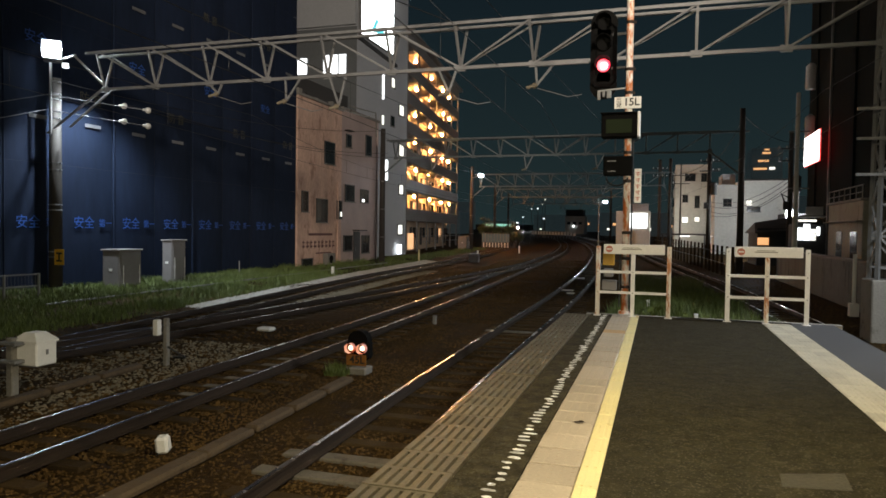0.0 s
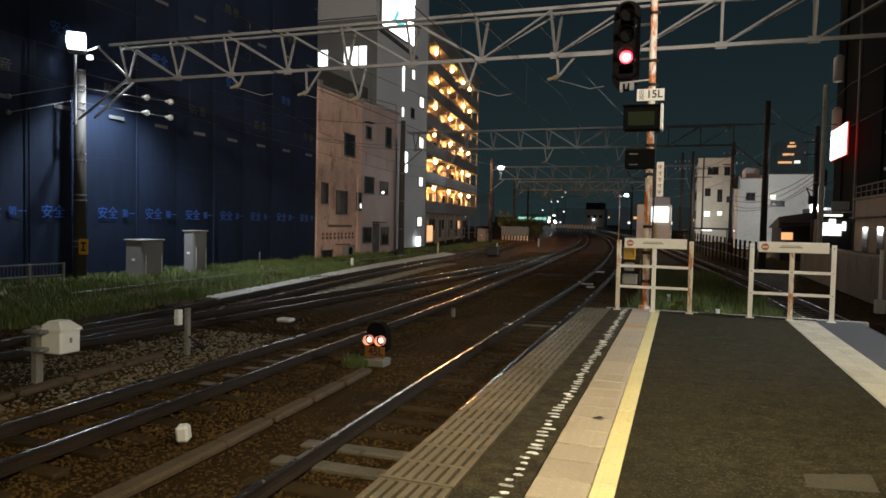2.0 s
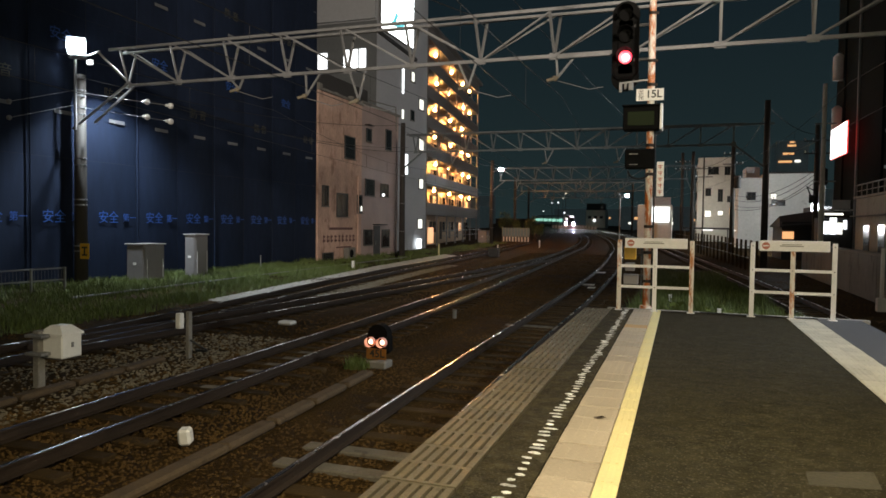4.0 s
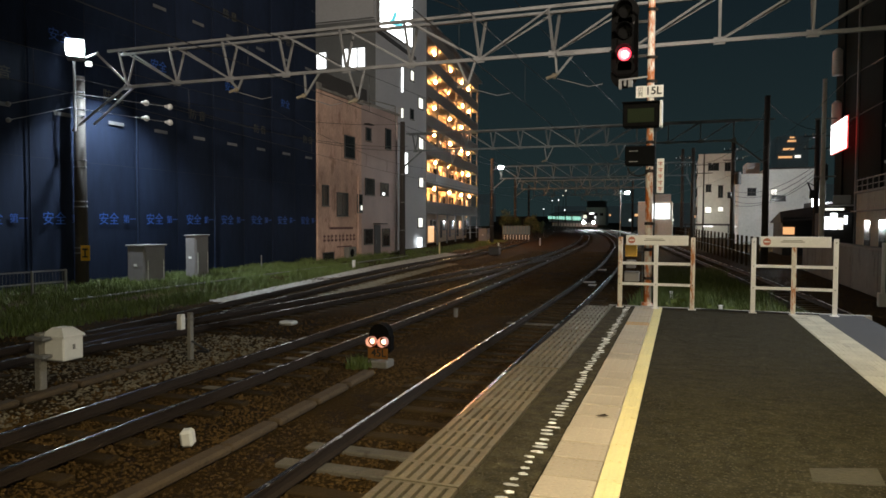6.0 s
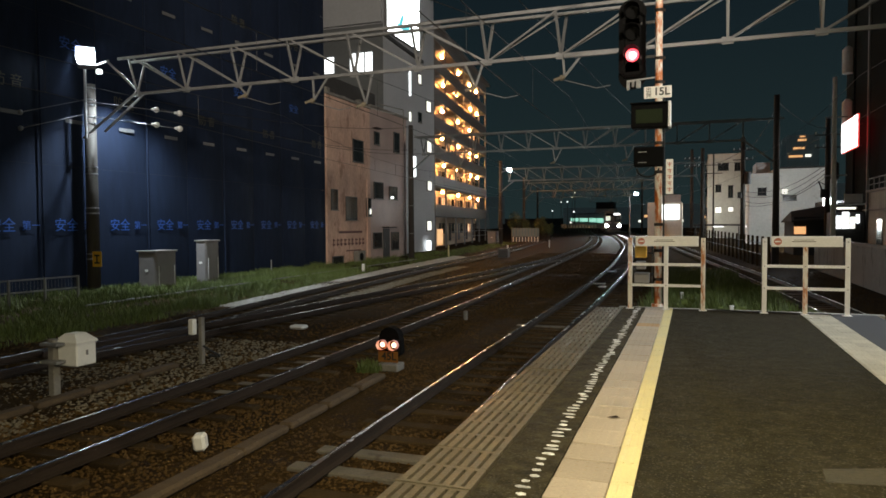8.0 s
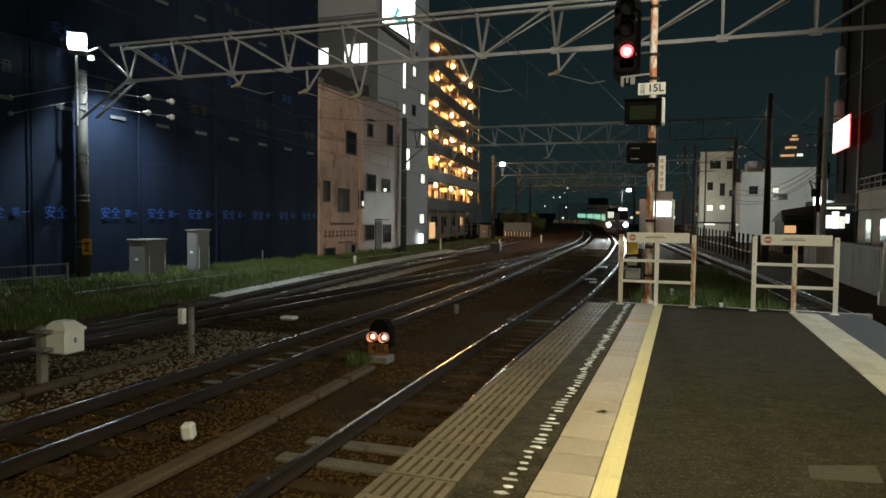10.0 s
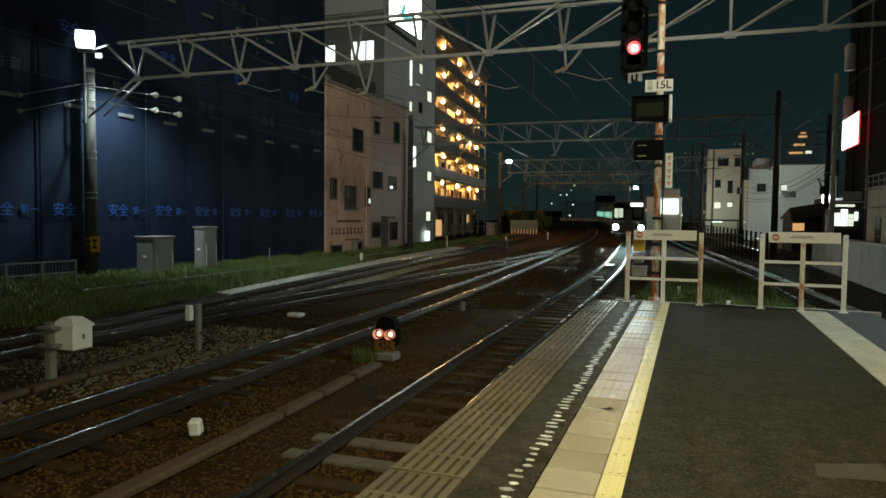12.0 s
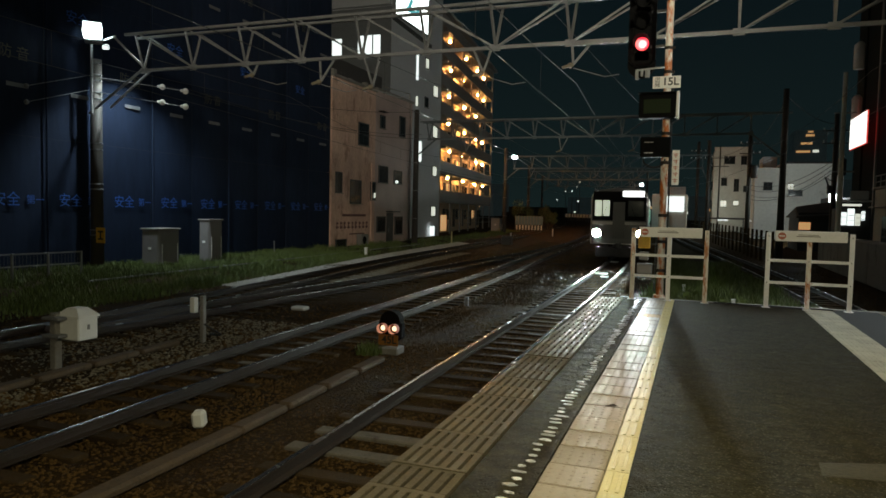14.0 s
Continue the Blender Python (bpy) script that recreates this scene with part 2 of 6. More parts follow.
MAROON_INK = mat("faded_maroon_ink", (0.13, 0.06, 0.055), 0.7, var=0.3, scale=3, bump=0)
INSULATOR = mat("white_porcelain", (0.75, 0.75, 0.74), 0.2, var=0.05, bump=0)
CABLE = mat("black_cable", (0.02, 0.02, 0.02), 0.5, var=0.1, bump=0)
GRASS = mat("grass", (0.105, 0.14, 0.034), 0.6, var=0.5, scale=0.6, fine=6, bump=0.1)
# Small emission stands in for distance haze over the far walls' own colour.
SKYLINE_HAZE = mat("haze_glow_skyline_wall", (0.12, 0.13, 0.13), 0.9, var=0.3, scale=0.2, fine=2, bump=0)
SKYLINE_HAZE.node_tree.nodes["Principled BSDF"].inputs["Emission Color"].default_value = (0.009, 0.014, 0.0155, 1)
SKYLINE_HAZE.node_tree.nodes["Principled BSDF"].inputs["Emission Strength"].default_value = 1.0
G_FLOOD = glow("floodlight_face", (0.8, 0.93, 1.0), 160)
G_WHITE = glow("lit_white", (0.95, 0.98, 1.0), 2.2)
G_WINDOW = glow("lit_window", (1.0, 0.97, 0.86), 1.3)
G_BOARD = glow("lit_billboard", (0.95, 0.99, 1.0), 7)
G_SIGN = glow("lit_sign_face", (1.0, 0.96, 0.94), 3.0)
G_RED_EDGE = glow("lit_red_edge", (1.0, 0.05, 0.04), 1.2)
G_RED = glow("red_signal_lens", (1.0, 0.02, 0.06), 3.0)
G_RED_CORE = glow("red_signal_core", (1.0, 0.6, 0.66), 3.5)
G_ORANGE = glow("orange_signal_lens", (1.0, 0.62, 0.38), 4)
G_ORANGE_RIM = glow("lens_glow_on_hood", (1.0, 0.1, 0.015), 0.3)
G_BALCONY = glow("balcony_bulb", (1.0, 0.42, 0.12), 760)
G_AMBER = glow("amber_window", (1.0, 0.5, 0.2), 0.9)
G_TEAL = glow("lit_teal_logo", (0.05, 0.6, 0.7), 1.0)
G_HEAD = glow("train_headlamp", (0.93, 1.0, 0.97), 10000)
G_TRAIN_WIN = glow("train_window_light", (0.45, 1.0, 0.78), 0.9)
G_CAB_WIN = glow("train_cab_light", (0.95, 1.0, 0.8), 0.9)
G_DEST = glow("train_destination_sign", (1.0, 0.97, 1.0), 2.5)

# ---- mesh helpers ----


class Build:
    def __init__(self):
        self.v, self.f = [], []

    def add(self, verts, faces):
        k = len(self.v)
        self.v += [tuple(p) for p in verts]
        self.f += [tuple(i + k for i in f) for f in faces]
        return self

    def box(self, c, s, b=0.0, m=None):
        """A box round c of size s, its edges chamfered by b, turned by the matrix m about c."""
        h = [q / 2 for q in s]
        corners = [(x, y, z) for x in (-1, 1) for y in (-1, 1) for z in (-1, 1)]
        if b <= 0:
            pts = [Vector((x * h[0], y * h[1], z * h[2])) for x, y, z in corners]
            faces = [(0, 1, 3, 2), (4, 6, 7, 5), (0, 4, 5, 1), (2, 3, 7, 6), (0, 2, 6, 4), (1, 5, 7, 3)]
        else:
            pts, faces = [], []
            for x, y, z in corners:
                for a in range(3):
                    pts.append(Vector([g * (q if i == a else q - b) for i, (g, q) in enumerate(zip((x, y, z), h))]))
            at = lambda x, y, z, a: 3 * (4 * (x > 0) + 2 * (y > 0) + (z > 0)) + a
            for a in range(3):
                for g in (-1, 1):
                    ring = []
                    for p, q in ((-1, -1), (-1, 1), (1, 1), (1, -1)):
                        k = [p, q]
                        k.insert(a, g)
                        ring.append(at(*k, a))
                    faces.append(tuple(ring))
            for c3 in range(3):
                a, d = [i for i in range(3) if i != c3]
                for p in (-1, 1):
                    for q in (-1, 1):
                        k0, k1 = [0, 0, 0], [0, 0, 0]
                        k0[a], k0[d], k0[c3] = p, q, -1
                        k1[a], k1[d], k1[c3] = p, q, 1
                        faces.append((at(*k0, a), at(*k1, a), at(*k1, d), at(*k0, d)))
            for i in range(8):
                faces.append((3 * i, 3 * i + 1, 3 * i + 2))
        if m is not None:
            pts = [m @ p for p in pts]
        return self.add([p + Vector(c) for p in pts], faces)

    def rod(self, p, q, r, r2=None, n=8, cap=True):
        p, q = Vector(p), Vector(q)
        d = (q - p).normalized()
        u = d.cross(Vector((0, 0, 1)) if abs(d.z) < 0.9 else Vector((1, 0, 0))).normalized()
        w = d.cross(u)
        r2 = r if r2 is None else r2
        ring = [u * math.cos(2 * math.pi * i / n) + w * math.sin(2 * math.pi * i / n) for i in range(n)]
        faces = [(i, (i + 1) % n, n + (i + 1) % n, n + i) for i in range(n)]
        if cap:
            faces += [tuple(range(n)), tuple(range(n, 2 * n))]
        return self.add([p + k * r for k in ring] + [q + k * r2 for k in ring], faces)

    def tube(self, pts, r, n=5):
        """One connected tube through the points."""
        pts = [Vector(p) for p in pts]
        k0 = len(self.v)
        for i, p in enumerate(pts):
            d = (pts[min(i + 1, len(pts) - 1)] - pts[max(i - 1, 0)]).normalized()
            u = d.cross(Vector((0, 0, 1)) if abs(d.z) < 0.9 else Vector((1, 0, 0))).normalized()
            w = d.cross(u)
            self.v += [tuple(p + (u * math.cos(2 * math.pi * j / n) + w * math.sin(2 * math.pi * j / n)) * r) for j in range(n)]
        for i in range(len(pts) - 1):
            for j in range(n):
                a, b = k0 + i * n + j, k0 + i * n + (j + 1) % n
                self.f.append((a, b, b + n, a + n))
        return self

    def bar(self, p, q, w, h=None):
        """A square bar from p to q."""
        p, q = Vector(p), Vector(q)
        d = q - p
        m = d.to_track_quat("Y", "Z").to_matrix()
        return self.box((p + q) / 2, (w, d.length, h or w), 0.0, m)

    def ball(self, c, r, n=8, squash=1.0):
        pts, faces = [(c[0], c[1], c[2] + r * squash)], []
        for j in range(1, n // 2):
            a = math.pi * j / (n // 2)
            for i in range(n):
                t = 2 * math.pi * i / n
                pts.append((c[0] + r * math.sin(a) * math.cos(t), c[1] + r * math.sin(a) * math.sin(t), c[2] + r * squash * math.cos(a)))
        pts.append((c[0], c[1], c[2] - r * squash))
        last = len(pts) - 1
        for i in range(n):
            faces.append((0, 1 + i, 1 + (i + 1) % n))
            faces.append((last, last - 1 - i, last - 1 - (i + 1) % n))
        for j in range(n // 2 - 2):
            for i in range(n):
                a, b = 1 + j * n + i, 1 + j * n + (i + 1) % n
                faces.append((a, b, b + n, a + n))
        return self.add(pts, faces)

    def sweep(self, outline, line, up=True):
        """Sweeps an outline of (across, height) points along a line of (place, across direction)."""
        n, k = len(outline), len(line)
        pts = [(x + ax * o, y + ay * o, z + h) for (x, y, z), (ax, ay) in line for o, h in outline]
        faces = [(j * n + i, j * n + (i + 1) % n, (j + 1) * n + (i + 1) % n, (j + 1) * n + i) for j in range(k - 1) for i in range(n)]
        faces += [tuple(range(n)), tuple(range((k - 1) * n, k * n))]
        return self.add(pts, faces)

    def mesh(self, name, material, smooth=False):
        me = bpy.data.meshes.new(name)
        me.from_pydata(self.v, [], self.f)
        bm = bmesh.new()
        bm.from_mesh(me)
        bmesh.ops.recalc_face_normals(bm, faces=bm.faces)
        bm.to_mesh(me)
        bm.free()
        if smooth:
            me.polygons.foreach_set("use_smooth", [True] * len(me.polygons))
        me.materials.append(material)
        return me


def part(name, build, material, parent, label="", smooth=False):
    me = build if isinstance(build, bpy.types.Mesh) else build.mesh(name, material, smooth)
    ob = new(name, me)
    ob.parent = parent
    return tagged(ob, label)


def thing(name, label, category, m=None, group="", kind=""):
    ob = tagged(new(name), label, category, group, kind)
    ob.empty_display_size = 0.2
    if m is not None:
        ob.matrix_basis = m
    return ob


def solid(name, build, material, label, category="", kind="", group="", smooth=False):
    return tagged(new(name, build.mesh(name, material, smooth)), label, category, group, kind)


def writing(name, text, size, material, parent, m, label="", align="CENTER", depth=0.003, heavy=0.0):
    cu = bpy.data.curves.new(name, "FONT")
    cu.body, cu.size, cu.align_x, cu.align_y, cu.extrude, cu.offset = text, size, align, "CENTER", depth, heavy
    tmp = new(name + "_outline", cu)
    me = bpy.data.meshes.new_from_object(tmp)
    bpy.data.objects.remove(tmp)
    bpy.data.curves.remove(cu)
    me.materials.clear()
    me.materials.append(material)
    ob = new(name, me)
    ob.parent = parent
    ob.matrix_basis = m
    return tagged(ob, label)


FACE_SOUTH = pose(0, 0, 0, 90, 0, 0)   # writing that is read looking along +y
FACE_EAST = pose(0, 0, 0, 90, 0, 90)   # writing on a wall beside the line, read looking along -x

# ---- lie of the land ----
RAIL_Z = -0.92
TRACK_LINE = [(-60, -2.3), (-20, -2.75), (0, -3.0), (6, -3.14), (12, -3.29), (25, -3.46), (38, -3.86), (50, -4.49), (63, -5.31), (75, -6.2), (95, -8.5), (114, -11.2), (135, -15), (153, -18.6), (172, -23.2), (200, -31), (221, -37), (250, -46.5), (280, -57), (330, -77), (420, -117)]


def curve_at(line, y):
    """Smooth line through the points (y, x)."""
    for i in range(len(line) - 1):
        if y <= line[i + 1][0] or i == len(line) - 2:
            break
    y0, x0 = line[i]
    y1, x1 = line[i + 1]
    a = line[max(i - 1, 0)]
    b = line[min(i + 2, len(line) - 1)]
    m0 = (x1 - a[1]) / (y1 - a[0])
    m1 = (b[1] - x0) / (b[0] - y0)
    h = y1 - y0
    t = min(max((y - y0) / h, 0), 1)
    return (2 * t**3 - 3 * t**2 + 1) * x0 + (t**3 - 2 * t**2 + t) * h * m0 + (-2 * t**3 + 3 * t**2) * x1 + (t**3 - t**2) * h * m1


def rise(y):
    """The line climbs gently away from the platform."""
    return 0.0 if y < 45 else 0.011 * (y - 45) ** 2 / (y - 45 + 12)


def main_x(y):
    return curve_at(TRACK_LINE, y)


def smooth_step(a, b, v):
    t = min(max((v - a) / (b - a), 0), 1)
    return t * t * (3 - 2 * t)


RIGHT_LINE = [(-60, 4.4), (0, 4.35), (12, 4.2), (20, 3.98), (23.5, 3.8), (29, 3.43), (37, 2.8), (52, 1.3), (63, 0.0), (88, -3.0), (114, -6.8), (135, -10.6), (172, -18.8), (221, -32.6), (280, -52), (330, -72), (420, -112)]
SECOND_GAP = [(-60, -3.75), (5, -3.77), (15, -3.79), (20, -3.93), (28, -4.22), (36, -4.5), (46, -4.66), (60, -4.58), (80, -4.2), (110, -3.85), (140, -3.75), (420, -3.75)]
THIRD_LINE = [(-60, -10.6), (-20, -11.05), (0, -11.45), (10, -11.9), (16, -12.5), (22, -13.3), (30, -14.25), (36, -14.85), (48, -15.7), (68, -16.95), (95, -19.0), (114, -21.2), (135, -24.6), (172, -32.8), (221, -46.6), (280, -66.6), (330, -86.6), (420, -126.6)]
CROSS_LINE = [(-10, -11.2), (8, -11.75), (14, -11.3), (20, -10.86), (27, -10.4), (34, -10.1), (42, -9.75), (52, -9.55), (62, -9.85), (75, -10.55), (90, -12.05), (110, -14.5)]
OFFSETS = {"near": lambda y: main_x(y), "second": lambda y: main_x(y) + curve_at(SECOND_GAP, y), "third": lambda y: curve_at(THIRD_LINE, y),
           "crossover": lambda y: curve_at(CROSS_LINE, y), "right": lambda y: curve_at(RIGHT_LINE, y)}


def ground_z(x, y):
    z = -1.13 + rise(y)
    z += 0.2 * smooth_step(-15.2, -18.5, x) if x < -15 else 0.0
    return z


def axis_steps(lo, hi, near, far):
    """Steps that are fine close by and coarse far away."""
    out, v = [], lo
    while v < hi:
        out.append(v)
        v += near if abs(v) < 60 else max(near, far * abs(v) / 60)
    return out + [hi]


gb = Build()
gx, gy = axis_steps(-1500, 1500, 1.6, 3.0), axis_steps(-400, 2600, 1.6, 3.0)
gv = [(x, y, ground_z(x, y) + (0.05 * noise.noise((x * 0.35, y * 0.35, 0)) if abs(x) < 60 and abs(y) < 150 else 0)) for y in gy for x in gx]
gf = [(j * len(gx) + i, j * len(gx) + i + 1, (j + 1) * len(gx) + i + 1, (j + 1) * len(gx) + i) for j in range(len(gy) - 1) for i in range(len(gx) - 1)]
solid("ground", gb.add(gv, gf), BALLAST, "dark brown gravel and earth of the rail yard", "ground", "structure", smooth=True)

# ---- railway tracks ----
RAIL_FOOT = [(-0.062, -0.15), (0.062, -0.15), (0.062, -0.138), (0.01, -0.12), (0.01, -0.045), (0.032, -0.035), (0.032, -0.004), (-0.032, -0.004), (-0.032, -0.035), (-0.01, -0.045), (-0.01, -0.12), (-0.062, -0.138)]
RAIL_HEAD = [(-0.03, -0.006), (0.03, -0.006), (0.03, -0.001), (0.022, 0.002), (-0.022, 0.002), (-0.03, -0.001)]


def centre_line(f, y0, y1, side):
    out, y = [], y0
    while y <= y1:
        slope = (f(y + 0.2) - f(y - 0.2)) / 0.4
        n = math.hypot(1, slope)
        ax, ay = 1 / n, -slope / n
        out.append(((f(y) + ax * side, y + ay * side, RAIL_Z + rise(y)), (ax, ay)))
        y += 1.0 if y < 40 else 2.5
    return out


def rail_track(f, y0, y1, label, head, near=(2.0, 46.0), pale=()):
    t = thing("railway_track", label, "railway track", group="tracks of the yard")
    for side in (-0.5335, 0.5335):
        line = centre_line(f, y0, y1, side)
        r = part("rail", Build().sweep(RAIL_FOOT, line), RAIL_SIDE, t)
        part("rail_head", Build().sweep(RAIL_HEAD, line), head, r, "steel running surface worn bright")
    slp = Build().box((0, 0, 0), (2.0, 0.22, 0.14), 0.015).mesh("sleeper", SLEEPER)
    slp_pale = Build().box((0, 0, 0), (2.0, 0.22, 0.14), 0.015).mesh("sleeper", MID_SLEEPER)
    far = Build()
    rng = random.Random(len(label))
    y, i = y0, 0
    while y < min(y1, 150):
        slope = (f(y + 0.2) - f(y - 0.2)) / 0.4
        m = pose(f(y) + rng.uniform(-0.03, 0.03), y, RAIL_Z - 0.238 + rise(y) + rng.uniform(-0.012, 0.012), 0, 0, -math.degrees(math.atan(slope)) + rng.uniform(-0.8, 0.8))
        if near[0] <= y <= near[1]:
            s = part("sleeper", slp_pale if i in pale else slp, None, t)
            s.matrix_basis = m
        else:
            far.box(m.translation, (2.0, 0.22, 0.14), 0, m.to_3x3())
        y += 0.62
        i += 1
    if far.v:
        tagged(part("sleepers_beyond", far, SLEEPER, t), kind="stuff")
    return t


rail_track(OFFSETS["near"], -40, 330, "straight main track beside the platform with bright worn rails", RAIL_TOP, pale=(75, 76, 93))
t2 = rail_track(OFFSETS["second"], -40, 330, "second main track with bright rails on dark sleepers", RAIL_TOP)
# Pale plates paint in the light caught by the middles of seven sleepers.
tie_plate = Build().box((0, 0, 0), (0.42, 0.17, 0.012), 0.003).mesh("tie_plate", MID_SLEEPER)
for i in range(7):
    part("tie_plate", tie_plate, None, t2, "pale plate standing for lamplight on the sleeper").matrix_basis = pose(-6.92 - 0.02 * i, 8.36 + 0.62 * i, -1.084, 0, 0, 2)
rail_track(OFFSETS["third"], -30, 330, "outer track along the grassy bank with bright rails", RAIL_TOP)
rail_track(OFFSETS["crossover"], 10, 74, "crossover track between two main tracks with duller rails", RAIL_TOP, near=(20, 46))
rail_track(OFFSETS["right"], -40, 330, "rusty side track beyond the platform end", RAIL_DULL, near=(12, 46))

# ---- platform ----
PL, PR, PEND = -1.70, 2.92, 13.35
solid("platform", Build().box(((PL + PR) / 2 + 0.03, (PEND - 45) / 2, -0.63), (PR - PL - 0.3, PEND + 45, 1.0), 0.02), CONCRETE, "concrete body of the station platform", "platform", "structure")
solid("platform_surface", Build().box(((-0.32 + 1.755) / 2, (PEND - 45) / 2, -0.06), (1.755 + 0.32, PEND + 45, 0.12), 0.004), ASPHALT, "dark damp asphalt surface of the platform", "platform", "structure")
solid("platform_surface_side", Build().box(((2.21 + PR) / 2, (PEND - 45) / 2, -0.062), (PR - 2.21, PEND + 45, 0.12), 0.004), BLUE_ASPHALT, "rough bluish asphalt beside the far platform edge", "platform", "structure")
solid("platform_edge", Build().box(((-1.20 - 0.81) / 2, (PEND - 45) / 2, -0.06), (0.39, PEND + 45, 0.12), 0.004), EDGE, "dark worn concrete strip near the platform edge", "platform", "structure")
# Solid block; its black colour stands in for shade below the plate slots.
solid("platform_coping", Build().box(((PL - 1.20) / 2, (PEND - 45) / 2, -0.135), (1.70 - 1.20 + 0.0, PEND + 45, 0.2), 0.006), BLACK, "solid coping coloured black for the shade under the slotted edge plates", "platform", "structure")
LANE = 0.35


def kerb_stones():
    k = thing("end_kerb", "row of pale worn kerb stones along the platform end", "kerb", kind="structure")
    b = Build().box((0, 0, 0), (0.285, 0.1, 0.1), 0.008).mesh("kerb_stone", PALE_SLEEPER)
    for i in range(15):
        s = part("kerb_stone", b, None, k)
        s.matrix_basis = pose(-1.15 + i * 0.29 - 0.0, 13.29 + 0.004 * (i % 3), -0.045, 0, 0, (i * 7 % 5 - 2) * 0.4)
    return k


kerb_stones()


# ---- fences at the platform end ----


def end_fence(x, y, label, rusty=()):
    t = thing("end_fence", label, "fence", pose(x, y, 0, 0, 0, 0), group="fences at the platform end")
    w = 1.3
    for i, px in enumerate((0.02, 0.65, 1.28)):
        top = 1.3 if i != 1 else 1.16
        p = part("post", Build().box((px, 0, top / 2 - 0.06), (0.075, 0.012, top + 0.12), 0.002).box((px + 0.032, 0.035, top / 2 - 0.06), (0.012, 0.07, top + 0.12), 0.002), POST_RUST if i in rusty else CREAM, t)
        part("base_plate", Build().box((px, 0.02, 0.006), (0.13, 0.12, 0.012), 0.002), CREAM, p)
        for z in (1.24, 0.82, 0.44):
            if z < top:
                part("bolt", Build().rod((px, -0.006, z), (px, -0.016, z), 0.009, 0.009, 6), RAIL_SIDE, p)
    for z in (0.82, 0.44):
        part("rail", Build().box((w / 2, 0.014, z), (w - 0.04, 0.012, 0.05), 0.002).box((w / 2, 0.03, z + 0.02), (w - 0.04, 0.03, 0.01), 0.001), CREAM, t)
    b = part("board", Build().box((w / 2 + 0.01, -0.025, 1.245), (1.08, 0.02, 0.18), 0.005), BOARD, t, "cream warning board")
    part("red_disc", Build().rod((0.22, -0.035, 1.245), (0.22, -0.038, 1.245), 0.062, 0.062, 20), RED_INK, b, "faded red disc")
    part("disc_bar", Build().box((0.22, -0.039, 1.245), (0.085, 0.003, 0.02), 0), BOARD, b)
    part("faded_mark", Build().box((0.62, -0.0365, 1.245), (0.36, 0.002, 0.012), 0).box((0.62, -0.0365, 1.27), (0.3, 0.002, 0.008), 0), SLAT, b)
    return t


f1 = end_fence(-1.09, 13.02, "cream steel end fence with warning board and rust stains", (0, 2))
f2 = end_fence(1.16, 12.98, "cream steel end fence with a faded red disc on its board", (1,))
# ---- rusty signal pole ----
SP = (-0.61, 13.72)
sp = thing("signal_pole", "rusting cream steel pole with red railway signal and boxes", "signal pole")
part("pole", Build().rod((SP[0], SP[1], -0.9), (SP[0], SP[1], 9.5), 0.068, 0.066, 18), RUST_PAINT, sp, "rusting cream pole", True)
part("base_flange", Build().rod((SP[0], SP[1], -0.06), (SP[0], SP[1], 0.03), 0.13, 0.12, 14), RUST_PAINT, sp)
for bz in (0.5, 1.05, 1.55, 2.55, 3.1, 3.5, 4.25, 4.7, 5.6, 6.4):
    part("clamp", Build().rod((SP[0], SP[1], bz - 0.03), (SP[0], SP[1], bz + 0.03), 0.078, 0.078, 14).box((SP[0] + 0.09, SP[1], bz), (0.05, 0.05, 0.05), 0.005), RAIL_SIDE, sp)
sh = part("signal_head", Build().box((-1.1, 13.75, 5.0), (0.5, 0.06, 1.25), 0.12).rod((-1.1, 13.72, 5.62), (-1.1, 13.78, 5.62), 0.26, 0.26, 24).rod((-1.1, 13.72, 4.42), (-1.1, 13.78, 4.42), 0.26, 0.26, 24), BLACK, sp, "black signal backboard")
for k, lz in enumerate((5.6, 5.2, 4.8)):
    hood = Build()
    n = 14
    pts, fs = [], []
    for i in range(n + 1):
        a = math.radians(-20 + 220 * i / n)
        for yy, rr in ((13.7, 0.14), (13.44, 0.15)):
            for off in (0, 0.008):
                pts.append((-1.1 + math.cos(a) * (rr + off), yy, lz + math.sin(a) * (rr + off)))
    for i in range(n):
        o = i * 4
        fs += [(o, o + 4, o + 6, o + 2), (o + 1, o + 3, o + 7, o + 5), (o + 2, o + 6, o + 7, o + 3)]
    hd = part("hood", hood.add(pts, fs), BLACK, sh)
    lens = part("lens", Build().rod((-1.1, 13.69, lz), (-1.1, 13.66, lz), 0.125, 0.12, 20), G_RED if k == 2 else BLACK, sh, "glowing red lens" if k == 2 else "unlit lens")
    if k == 2:
        part("lens_core", Build().rod((-1.085, 13.66, lz - 0.01), (-1.085, 13.654, lz - 0.01), 0.07, 0.068, 20), G_RED_CORE, lens)
part("signal_bracket", Build().bar((SP[0], SP[1], 4.75), (-1.1, 13.78, 4.75), 0.05), DARK_STEEL, sp)
part("signal_bracket", Build().bar((SP[0], SP[1], 5.4), (-1.1, 13.78, 5.4), 0.05), DARK_STEEL, sp)
part("small_lamp_bracket", Build().bar((SP[0], 13.7, 4.35), (-1.2, 13.66, 4.3), 0.03).box((-1.17, 13.64, 4.2), (0.06, 0.06, 0.16), 0.01).box((-1.08, 13.64, 4.24), (0.05, 0.06, 0.12), 0.01).box((-0.98, 13.64, 4.22), (0.09, 0.06, 0.14), 0.01), STEEL, sp)
np_ = part("number_plate", Build().box((-0.625, 13.63, 4.05), (0.5, 0.012, 0.225), 0.005), WHITE_PLATE, sp, "white plate with black lettering")
